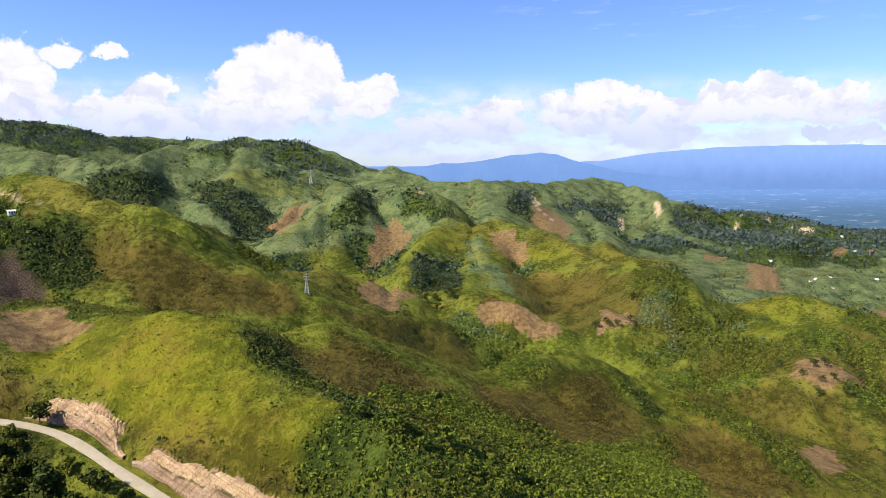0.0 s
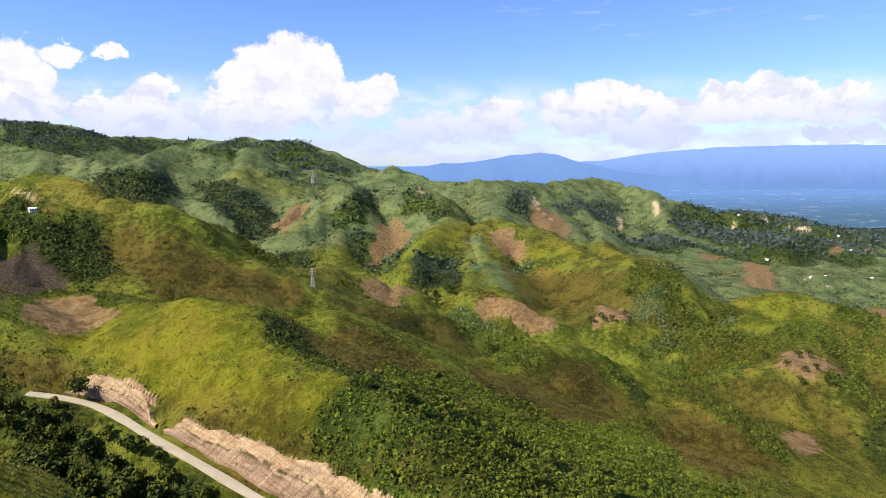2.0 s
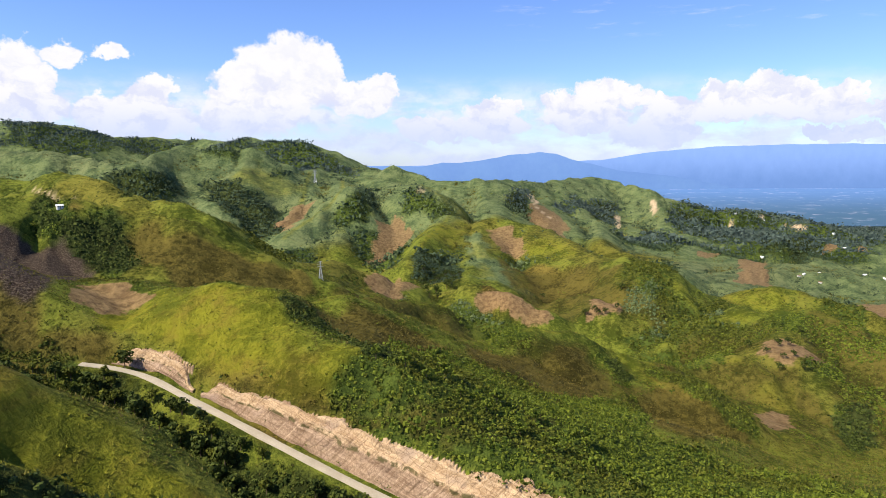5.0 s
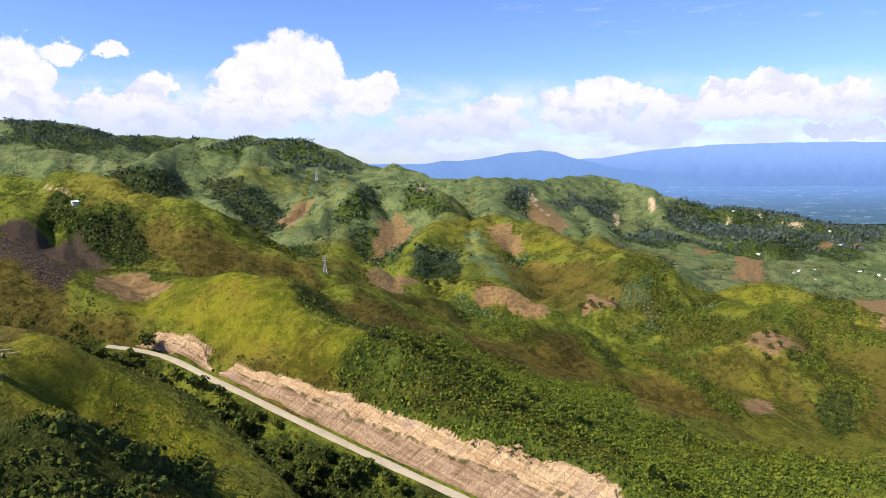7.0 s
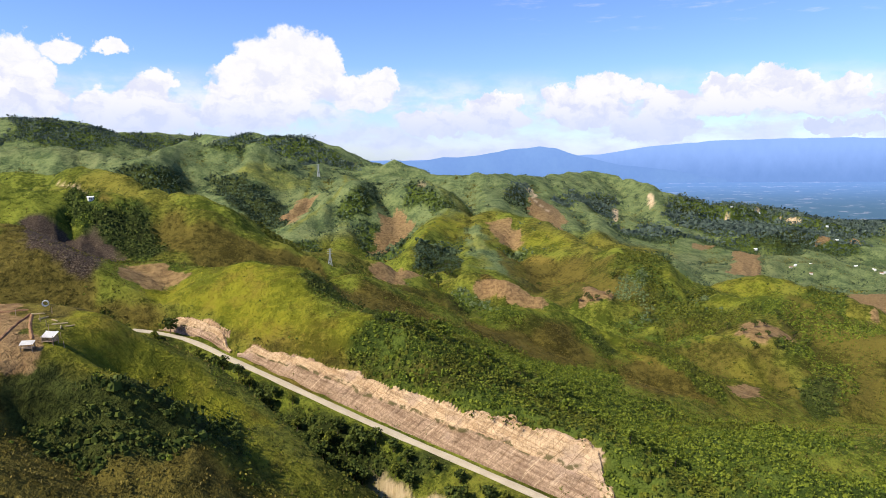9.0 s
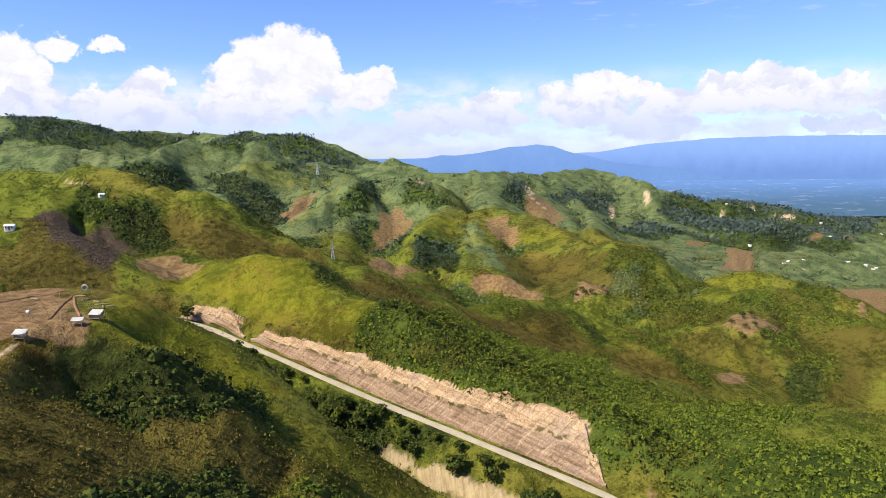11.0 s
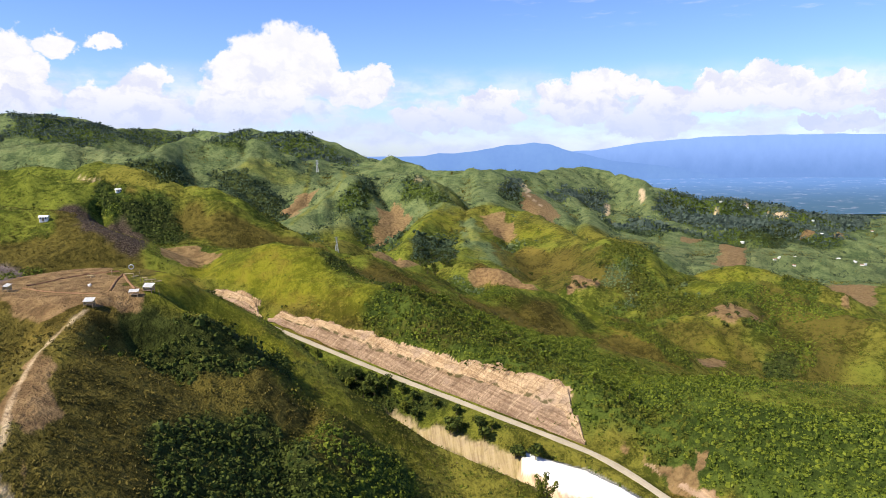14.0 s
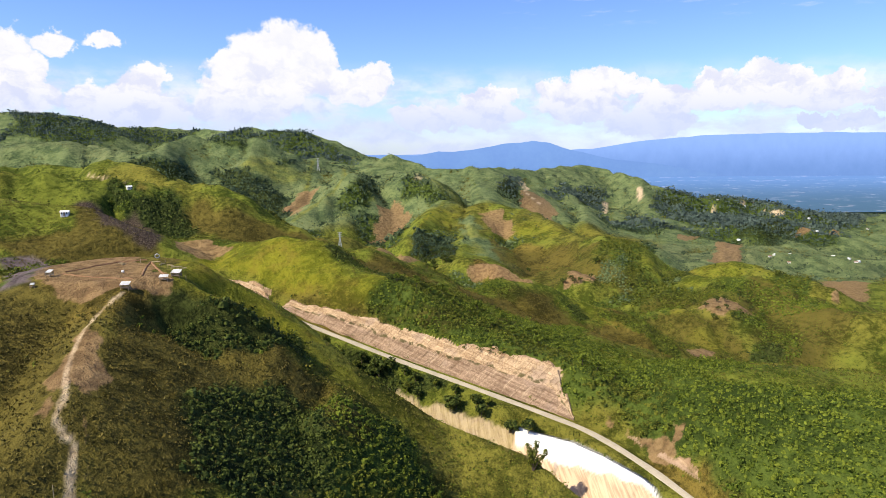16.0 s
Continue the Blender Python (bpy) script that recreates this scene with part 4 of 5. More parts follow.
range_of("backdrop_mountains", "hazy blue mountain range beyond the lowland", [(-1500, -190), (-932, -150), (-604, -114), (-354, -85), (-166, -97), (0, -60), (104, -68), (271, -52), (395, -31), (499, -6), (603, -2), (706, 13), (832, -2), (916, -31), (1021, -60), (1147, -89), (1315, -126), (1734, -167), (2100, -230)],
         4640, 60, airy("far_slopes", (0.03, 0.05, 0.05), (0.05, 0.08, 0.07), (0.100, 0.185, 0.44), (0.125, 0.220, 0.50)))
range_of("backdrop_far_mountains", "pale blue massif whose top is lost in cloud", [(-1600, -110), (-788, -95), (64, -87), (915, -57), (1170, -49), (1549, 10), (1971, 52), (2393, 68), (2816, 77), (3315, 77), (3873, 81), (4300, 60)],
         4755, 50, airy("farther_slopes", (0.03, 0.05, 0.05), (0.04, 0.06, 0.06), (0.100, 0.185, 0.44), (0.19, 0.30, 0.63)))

px, pk = np.meshgrid(np.linspace(-1500, 4200, 120), np.linspace(0, 1, 60))
plain_y = 2950 + pk * 1720
plain_z = -342 + 90 * pk ** 0.8 + 1.5 * rough(px, plain_y, 200, 230, 3)
i = np.arange(59 * 120).reshape(59, 120)[:, :-1]
lowland = tagged(new("backdrop_plain", mesh_of("backdrop_plain", np.stack([px, plain_y, plain_z], -1).reshape(-1, 3), np.stack([i, i + 1, i + 121, i + 120], -1).reshape(-1, 4))),
                 "hazy lowland plain with fields, tree belts and villages", "plain", kind="structure")


def plain_material():
    m, tree, surface = material("lowland", 0.95)
    at = tree.nodes.new("ShaderNodeNewGeometry").outputs["Position"]
    stretched = vsums(tree, "MULTIPLY", at, (0.6, 1.0, 0.0))
    belts = grain(tree, stretched, 0.010, 6.0, 0.65).outputs[0]
    fields = node(tree, "ShaderNodeTexVoronoi", in_Vector=stretched, in_Scale=0.05).outputs["Color"]
    tone = node(tree, "ShaderNodeSeparateColor", in_0=fields).outputs[0]
    ribbon = sums(tree, "MULTIPLY", ramp(tree, belts, 0.50, 0.62), ramp(tree, tone, 0.55, 0.95))
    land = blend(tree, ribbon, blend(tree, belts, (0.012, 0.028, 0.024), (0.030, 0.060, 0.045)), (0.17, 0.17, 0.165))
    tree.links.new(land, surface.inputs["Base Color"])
    # haze over the plain, made by a blue glow that grows with distance
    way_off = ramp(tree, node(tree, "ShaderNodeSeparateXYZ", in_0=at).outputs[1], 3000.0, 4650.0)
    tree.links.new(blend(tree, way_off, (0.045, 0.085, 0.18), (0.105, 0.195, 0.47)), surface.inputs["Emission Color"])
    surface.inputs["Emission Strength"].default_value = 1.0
    return m


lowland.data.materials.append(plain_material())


# ---- road ----
def road_strip():
    xs = []
    for p, q in zip(ROAD[:-1], ROAD[1:]):
        count = max(2, int(math.hypot(*(q - p)[:2]) / 2.5))
        xs += [p + (q - p) * k / count for k in range(count)]
    line = np.array(xs)
    line = line[line[:, 0] > -132]
    for _ in range(6):
        line[1:-1] = (line[:-2] + 2 * line[1:-1] + line[2:]) / 4
    run = np.gradient(line, axis=0)
    side = np.stack([-run[:, 1], run[:, 0]], 1) / np.hypot(run[:, 0], run[:, 1])[:, None]
    bm = bmesh.new()
    rows = []
    for k, (p, s) in enumerate(zip(line, side)):
        w = 1.55 + 0.12 * math.sin(k * 0.7)
        rows.append([bm.verts.new((p[0] + s[0] * o, p[1] + s[1] * o, p[2] + dz)) for o, dz in ((-w - 0.1, -0.35), (-w, 0.16), (0, 0.24), (w, 0.16), (w + 0.1, -0.35))])
    for u, v in zip(rows, rows[1:]):
        for c in range(4):
            bm.faces.new((u[c], v[c], v[c + 1], u[c + 1]))
    bmesh.ops.recalc_face_normals(bm, faces=bm.faces)
    me = bpy.data.meshes.new("road")
    bm.to_mesh(me)
    bm.free()
    me.materials.append(mottled("road_concrete", (0.35, 0.30, 0.215), (0.46, 0.40, 0.30), 0.6, 0.85, 0.02))
    return tagged(new("road", me), "pale concrete mountain road curving along the cut", "road", kind="structure")


road_strip()

# ---- the bare rock of the road cut ----
def rock_material():
    """Bedded rock: mauve below, cream above, raked by slanting tool marks."""
    m, tree, surface = material("cut_rock", 0.9)
    at = tree.nodes.new("ShaderNodeNewGeometry").outputs["Position"]
    lay_of = node(tree, "ShaderNodeSeparateColor", in_0=node_attribute(tree, "bedding", "Color")).outputs
    u, h, share = (sums(tree, "MULTIPLY", lay_of[0], 400.0), sums(tree, "MULTIPLY", lay_of[1], 20.0), lay_of[2])
    zone = grain(tree, at, 0.06, 4.0, 0.6).outputs[0]
    fine = grain(tree, at, 1.5, 5.0, 0.7).outputs[0]
    marks = node(tree, "ShaderNodeCombineXYZ", in_0=sums(tree, "ADD", u, sums(tree, "MULTIPLY", h, -0.75)), in_1=sums(tree, "MULTIPLY", h, 0.10)).outputs[0]
    raked = grain(tree, marks, 1.1, 3.0, 0.6).outputs[0]
    beds = node(tree, "ShaderNodeCombineXYZ", in_0=sums(tree, "MULTIPLY", u, 0.05), in_1=sums(tree, "ADD", h, sums(tree, "MULTIPLY", u, 0.07))).outputs[0]
    bed = grain(tree, beds, 0.9, 4.0, 0.65).outputs[0]
    crack = node(tree, "ShaderNodeTexVoronoi", in_Vector=node(tree, "ShaderNodeCombineXYZ", in_0=sums(tree, "MULTIPLY", u, 0.9), in_1=h).outputs[0], in_Scale=0.55)
    crack.feature = "DISTANCE_TO_EDGE"
    tone = sums(tree, "ADD", sums(tree, "MULTIPLY", bed, 0.45), sums(tree, "ADD", sums(tree, "MULTIPLY", fine, 0.3), sums(tree, "MULTIPLY", zone, 0.25)))
    lower = blend(tree, ramp(tree, tone, 0.38, 0.62), (0.18, 0.115, 0.074), (0.42, 0.295, 0.195))
    upper = blend(tree, ramp(tree, tone, 0.38, 0.62), (0.28, 0.175, 0.092), (0.58, 0.42, 0.255))
    rise_of = sums(tree, "ADD", share, sums(tree, "MULTIPLY", sums(tree, "SUBTRACT", zone, 0.5), 0.9))
    colour = blend(tree, ramp(tree, rise_of, 0.42, 0.58), lower, upper)
    colour = blend(tree, ramp(tree, zone, 0.55, 0.66, 0.0, 0.5), colour, (0.26, 0.185, 0.150))
    colour = blend(tree, ramp(tree, raked, 0.53, 0.66, 0.0, 0.55), colour, (0.17, 0.105, 0.060))
    colour = blend(tree, ramp(tree, raked, 0.42, 0.32, 0.0, 0.45), colour, (0.56, 0.42, 0.275))
    colour = blend(tree, ramp(tree, crack.outputs["Distance"], 0.06, 0.0, 0.0, 0.5), colour, (0.12, 0.075, 0.045))
    weeds = sums(tree, "MULTIPLY", ramp(tree, sums(tree, "ABSOLUTE", sums(tree, "SUBTRACT", share, 0.50)), 0.07, 0.02), ramp(tree, grain(tree, at, 0.35, 4.0).outputs[0], 0.45, 0.58, 0.0, 0.85))
    colour = blend(tree, weeds, colour, (0.070, 0.064, 0.022))
    tree.links.new(colour, surface.inputs["Base Color"])
    uneven = sums(tree, "ADD", sums(tree, "MULTIPLY", raked, 0.5), sums(tree, "ADD", sums(tree, "MULTIPLY", bed, 0.5), sums(tree, "MULTIPLY", fine, 0.5)))
    made = node(tree, "ShaderNodeBump", in_Strength=0.8, in_Distance=0.5, in_Height=uneven)
    tree.links.new(made.outputs[0], surface.inputs["Normal"])
    return m


def rock_cut(start, end, fade, label, stuff, rows=30, pace=0.6):
    """The dug face beside a stretch of the road, with its beds and broken top edge."""
    reach_of = np.concatenate([[0], np.cumsum(np.hypot(*np.diff(ROAD[:, :2], axis=0).T))])
    run = np.arange(start, end, pace)
    px, py, pz = (np.interp(run, reach_of, ROAD[:, c]) for c in range(3))
    kernel = np.ones(15) / 15
    tx, ty = (np.convolve(np.pad(np.gradient(v), 7, mode="edge"), kernel, "valid") for v in (px, py))
    size = np.hypot(tx, ty)
    nx, ny = -ty / size, tx / size
    steps = np.arange(0.0, 18.0, 0.2)
    E, R = np.meshgrid(steps, run)
    D = 4.4 + E
    Z = bank_top(D, pz[:, None] + 0 * E, R, 0 * E)
    land = relief(px[:, None] + nx[:, None] * D, py[:, None] + ny[:, None] * D)
    limit = np.minimum(land + 0.2, pz[:, None] + (cut_height(run) + 2.4 * rough(run, 0 * run, 9, 170, 4))[:, None])
    top = steps[np.argmax((Z >= limit) | (E > 17.5), axis=1)]
    top = np.convolve(np.pad(top, 2, mode="edge"), np.ones(5) / 5, "valid")
    ends = step(start, start + 7, run + 2 * rough(run, 0 * run, 5, 172, 3)) * step(end, end - fade, run + 2 * rough(run, 0 * run, 5, 174, 3)) ** 0.6
    top = np.maximum(top * ends, 0.3)
    K = np.linspace(0, 1, rows)[None, :]
    E = top[:, None] * K
    Z = bank_top(4.4 + E, pz[:, None] + 0 * E, run[:, None] + 0 * E, 0 * E)
    tilt = run[:, None] + 0 * E
    jut = 0.55 * rough(tilt * 0.35, Z + 0.07 * tilt, 2.6, 176, 3) + 0.35 * rough(tilt - 0.75 * (Z - pz[:, None]), Z * 0.2, 2.2, 178, 3)
    off = 3.6 + E - jut * np.minimum(1, 4 * K * (1 - K) + 0.2)
    off[:, -1] += 2.2
    Z = Z + 0.15 * rough(tilt, E, 1.4, 179, 2)
    Z[:, -1] -= 0.2
    Z[:, 0] -= 0.8
    X, Y = px[:, None] + nx[:, None] * off, py[:, None] + ny[:, None] * off
    i = np.arange((len(run) - 1) * rows).reshape(len(run) - 1, rows)[:, :-1]
    me = mesh_of("rock_cut", np.stack([X, Y, Z], -1).reshape(-1, 3), np.stack([i, i + rows, i + rows + 1, i + 1], -1).reshape(-1, 4), False)
    bedding = me.attributes.new("bedding", "FLOAT_COLOR", "POINT")
    bedding.data.foreach_set("color", np.stack([tilt / 400, np.clip((Z - pz[:, None]) / 20, 0, 1), K + 0 * E, 1 + 0 * E], -1).astype(np.float32).ravel())
    me.materials.append(stuff)
    return tagged(new("rock_cut", me), label, "rock face", kind="structure")


CUT_ROCK = rock_material()
rock_cut(140, 177, 14, "short bare rock face dug into the grass hill", CUT_ROCK)
rock_cut(181, 338, 18, "long bare tan rock face dug beside the road", CUT_ROCK)

# ---- plants ----
rng = np.random.default_rng(7)


def leafy(name, dark, light, islands=0.5):
    m = mottled(name, dark, light, 0.5, 0.7, 0.0, 0.0, islands)
    surface = m.node_tree.nodes["Principled BSDF"]
    surface.inputs["Specular IOR Level"].default_value = 0.08
    return m


LEAF_GREEN = leafy("green_leaves", (0.042, 0.066, 0.008), (0.146, 0.172, 0.019), 0.4)
LEAF_DARK = leafy("dark_leaves", (0.036, 0.047, 0.007), (0.120, 0.128, 0.016), 0.4)
LEAF_DEEP = leafy("deep_green_leaves", (0.024, 0.038, 0.008), (0.080, 0.098, 0.018))
# next three: leaves of distant woods, haze painted in as paler, bluer green
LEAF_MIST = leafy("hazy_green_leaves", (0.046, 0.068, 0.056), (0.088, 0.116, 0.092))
LEAF_HILL_HAZE = leafy("haze_hill_leaves", (0.060, 0.084, 0.036), (0.130, 0.164, 0.066))
LEAF_FAR_HAZE = leafy("haze_tinted_leaves", (0.032, 0.052, 0.027), (0.078, 0.108, 0.054))
LEAF_OLIVE = leafy("olive_leaves", (0.062, 0.060, 0.011), (0.170, 0.150, 0.025), 0.4)
LEAF_RUST = leafy("brown_leaves", (0.060, 0.050, 0.010), (0.158, 0.122, 0.026), 0.3)
LEAF_STRAW = leafy("dry_grass", (0.075, 0.064, 0.018), (0.170, 0.140, 0.040))
LEAF_LUSH = leafy("fresh_grass", (0.120, 0.126, 0.013), (0.260, 0.244, 0.026))
BARK = mottled("bark", (0.06, 0.045, 0.03), (0.16, 0.12, 0.08), 2.0, 0.9)


def bush_shape(leaves, seed, squash=0.8, cored=True, fine=1.0):
    """A clump of many small leaf sprays round a lumpy core: places and triangles, about one metre in radius."""
    r = np.random.default_rng(seed)
    points, faces = [], []
    lobes = r.normal(size=(5, 3)) * (0.55, 0.55, 0.22) + (0, 0, 0.45)
    sizes = r.uniform(0.36, 0.66, 5)
    for k in range(leaves):
        c = k % 5
        d = r.normal(size=3)
        d /= np.linalg.norm(d)
        d[2] = abs(d[2]) * 0.9 - 0.15
        at = lobes[c] + d * sizes[c] * r.uniform(0.75, 1.05)
        u = np.cross(d, r.normal(size=3))
        u /= np.linalg.norm(u)
        v = np.cross(d, u) * 0.7 + d * r.uniform(-0.5, 0.6)
        s = r.uniform(0.15, 0.36) * fine
        base = len(points)
        points += [at - u * s, at - v * s * 0.8, at + u * s, at + v * s]
        faces += [(base, base + 1, base + 2), (base, base + 2, base + 3)]
    if not cored:
        return np.array(points, float) * (1, 1, squash), np.array(faces)
    core = len(points)
    ring = 5
    for z, w in ((-0.1, 0.50), (0.42, 0.36)):
        for k in range(ring):
            t = 2 * math.pi * k / ring
            j = r.uniform(0.8, 1.15)
            points.append((w * j * math.cos(t), w * j * math.sin(t), z))
    for row in range(1):
        for k in range(ring):
            p, q = core + row * ring + k, core + row * ring + (k + 1) % ring
            faces += [(p, q, q + ring), (p, q + ring, p + ring)]
    for k in range(1, ring - 1):
        faces.append((core + ring, core + ring + k, core + ring + k + 1))
    points = np.array(points, float)
    points[:, 2] *= squash
    return points, np.array(faces)


def tuft_shape(seed):
    """A tuft of broad grass blades."""
    r = np.random.default_rng(seed)
    points, faces = [], []
    for k in range(5):
        t = r.uniform(0, 2 * math.pi)
        c, s = math.cos(t), math.sin(t)
        out, w, h = r.uniform(0.25, 0.9), r.uniform(0.14, 0.26), r.uniform(0.6, 1.0)
        base = len(points)
        points += [(-s * w + c * 0.1, c * w + s * 0.1, 0), (s * w + c * 0.1, -c * w + s * 0.1, 0), (c * out, s * out, h)]
        faces.append((base, base + 1, base + 2))
    return np.array(points), np.array(faces)


def scatter(name, label, category, shapes, x, y, radius, height, leaf, sink=0.12):
    """One joined spread of plants standing on the ground at the given places."""
    if len(x) == 0:
        return None
    z = ground_at(x, y)
    turn = rng.uniform(0, 2 * math.pi, len(x))
    which = rng.integers(0, len(shapes), len(x))
    points, faces, start = [], [], 0
    for k, (p, f) in enumerate(shapes):
        at = np.nonzero(which == k)[0]
        if not len(at):
            continue
        c, s = np.cos(turn[at])[:, None], np.sin(turn[at])[:, None]
        w, h = radius[at][:, None], height[at][:, None]
        pts = np.stack([(p[:, 0] * c - p[:, 1] * s) * w + x[at][:, None], (p[:, 0] * s + p[:, 1] * c) * w + y[at][:, None], (p[:, 2] - sink) * h + z[at][:, None]], -1)
        points.append(pts.reshape(-1, 3))
        faces.append((f[None] + (start + np.arange(len(at)) * len(p))[:, None, None]).reshape(-1, 3))
        start += len(at) * len(p)
    ob = tagged(new(name, mesh_of(name, np.concatenate(points), np.concatenate(faces), False)), label, category, kind="stuff")
    ob.data.materials.append(leaf)
    return ob


def spread(y0, y1, cell, half=0.74):
    """Jittered places over the land ahead between two distances."""
    xs = np.arange(-half * (y1 + 160), half * (y1 + 160), cell)
    ys = np.arange(y0, y1, cell)
    x, y = np.meshgrid(xs, ys)
    x, y = x.ravel() + rng.uniform(-0.5, 0.5, x.size) * cell, y.ravel() + rng.uniform(-0.5, 0.5, x.size) * cell
    at = np.abs(x) < half * (y + 175) + 8
    return x[at], y[at]


def hollow(x, y, far):
    """Positive in gullies and at the foot of slopes."""
    return (ground_at(x + far, y) + ground_at(x - far, y) + ground_at(x, y + far) + ground_at(x, y - far)) / 4 - ground_at(x, y)


BUSH_NEAR = [bush_shape(17, s, 0.8, True, 0.88) for s in (1, 2, 3, 4, 5, 6)]
BUSH_LOW = [bush_shape(10, s, 0.8, False, 1.15) for s in (11, 12, 13, 14)]
BUSH_SPARSE = [bush_shape(6, s, 0.8, False, 1.4) for s in (15, 16, 17)]
BUSH_MID = [bush_shape(8, s) for s in (5, 6, 7)]
BUSH_FAR = [bush_shape(7, s, 0.9, False, 1.3) for s in (8, 9, 10)]
TUFTS = [tuft_shape(s) for s in (1, 2, 3)]


def plant(y0, y1, cell, girth, shapes, far, tag):
    x, y = spread(y0, y1, cell)
    held = covers(x, y)
    d, _, run, side = along(ROAD, x, y)
    bare = np.maximum(np.maximum(np.maximum(np.maximum(held["soil"], held["burnt"]), held["pale"]), cut_face(x, y)), np.maximum(worn(x, y), spoil(x, y)))
    free = ((d > 4.6) | (x < -136)) & (bare < 0.4) & (np.hypot((x + 110) / 40, (y - 57) / 32) > 1)
    thick = rough(x, y, 9 * far, 300, 4)
    dip = hollow(x, y, 7 * far) / far
    dense = free & (np.maximum(held["wood"], held["dark"]) + 0.5 * thick > 0.42)
    deep = dense & (held["dark"] + 0.3 * thick > 0.4)
    scrub = free & ~dense & (np.maximum(held["scrub"], (0.60 if far < 2 else 0.34) * (1 - held["lush"]) * (1 - held["soil"])) + 0.6 * rough(x, y, 5 * far, 320, 3) + rng.uniform(-0.25, 0.25, len(x)) > 0.55)
    some = free & ~dense & ~scrub & (held["lush"] < 0.5) & (0.25 * thick + 1.15 * dip + 0.10 * held["dry"] + rng.uniform(-0.3, 0.3, len(x)) > 0.34)
    few = free & ~dense & ~some & ~scrub & (rng.uniform(0, 1, len(x)) < (0.018 if far < 1.5 else 0.050) * (1 - 0.9 * held["lush"]))
    size = rng.uniform(0.55, 1.05, len(x)) * girth * (1 + 0.45 * (rng.uniform(0, 1, len(x)) < 0.07))
    tint = rough(x, y, 34 * far, 310, 3) + rng.uniform(-0.25, 0.25, len(x))
    warm = held["dry"] + 0.5 * tint > 0.5
    # farther bands take the leaf colours with more haze mixed in
    for mask, leaf, word, scale in ((deep, LEAF_MIST if far > 5 else LEAF_FAR_HAZE if far > 2 else LEAF_DEEP, "deep green", 1.0), (dense & ~deep & (tint < -0.14 + 0.30 * (far > 2)), LEAF_MIST if far > 5 else LEAF_FAR_HAZE if far > 3 else LEAF_DARK, "dark", 1.0), (dense & ~deep & (tint >= -0.14 + 0.30 * (far > 2)), LEAF_MIST if far > 5 else LEAF_HILL_HAZE if far > 2 else LEAF_GREEN, "bright green", 0.95),
                                    (some & (tint < 0.05), LEAF_FAR_HAZE if far > 3 else LEAF_GREEN, "green", 0.6), (some & (tint >= 0.05), LEAF_OLIVE, "olive", 0.55), (few, LEAF_FAR_HAZE if far > 3 else LEAF_DEEP, "dark scattered", 0.55),
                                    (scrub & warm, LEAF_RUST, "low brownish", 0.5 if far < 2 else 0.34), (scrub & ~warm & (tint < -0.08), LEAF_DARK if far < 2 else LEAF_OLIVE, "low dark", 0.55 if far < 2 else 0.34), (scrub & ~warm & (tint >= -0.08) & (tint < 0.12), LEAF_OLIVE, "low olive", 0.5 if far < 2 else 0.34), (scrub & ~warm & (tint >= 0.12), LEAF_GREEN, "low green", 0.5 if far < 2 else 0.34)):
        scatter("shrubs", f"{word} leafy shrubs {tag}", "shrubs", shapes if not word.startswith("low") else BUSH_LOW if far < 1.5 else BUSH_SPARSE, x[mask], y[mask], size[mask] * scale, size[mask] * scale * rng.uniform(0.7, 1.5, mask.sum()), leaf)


plant(-120, 330, 2.0, 2.1, BUSH_NEAR, 1.0, "on the near slopes")
plant(330, 560, 3.2, 3.2, BUSH_MID, 1.6, "above the middle valleys")
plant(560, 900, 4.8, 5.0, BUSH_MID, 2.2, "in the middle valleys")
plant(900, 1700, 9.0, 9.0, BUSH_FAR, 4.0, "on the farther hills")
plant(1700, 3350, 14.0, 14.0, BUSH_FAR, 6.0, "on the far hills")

gx2, gy2 = spread(-110, 300, 1.5)
held = covers(gx2, gy2)
d, _, run, side = along(ROAD, gx2, gy2)
free = (d > 4.4) & (held["pale"] < 0.3) & (cut_face(gx2, gy2) < 0.3) & (held["soil"] < 0.55) & (held["wood"] < 0.6)
free &= (spoil(gx2, gy2) + worn(gx2, gy2) < 0.3) & (np.hypot((gx2 + 110) / 38, (gy2 - 57) / 31) > 1)
pick = rng.uniform(0, 1, len(gx2))
size = rng.uniform(0.5, 1.1, len(gx2))
for mask, leaf, word in ((free & (held["lush"] > 0.5) & (pick < 0.28), LEAF_LUSH, "yellow-green"), (free & (held["lush"] <= 0.5) & (pick < 0.14 + 0.12 * held["dry"]), LEAF_STRAW, "straw-coloured"),
                         (free & (held["lush"] <= 0.5) & (held["dry"] < 0.6) & (pick > 0.6), LEAF_OLIVE, "olive green")):
    scatter("grass", f"{word} tall grass in tufts on the slopes", "grass", TUFTS, gx2[mask], gy2[mask], size[mask], size[mask] * 0.8, leaf, 0.05)


# ---- single things ----
def part(name, bm, stuff, parent, label="", smooth=False):
    """Links a bmesh as one mesh object under a thing or a part."""
    me = bpy.data.meshes.new(name)
    bm.to_mesh(me)
    bm.free()
    me.polygons.foreach_set("use_smooth", np.full(len(me.polygons), smooth))
    me.materials.append(stuff)
    ob = new(name, me)
    ob.parent = parent
    return tagged(ob, label)


def thing(name, x, y, label, category, group="", turn=0.0, lift=0.0):
    ob = tagged(new(name), label, category, group)
    ob.matrix_basis = pose(x, y, float(lay(np.array([float(x)]), np.array([float(y)]))[0]) + lift, 0, 0, turn)
    return ob


def stand(x, y, turn=0.0, scale=1.0, lift=0.0):
    """A pose on the ground."""
    return pose(x, y, float(lay(np.array([float(x)]), np.array([float(y)]))[0]) + lift, 0, 0, turn) @ Matrix.Scale(scale, 4)


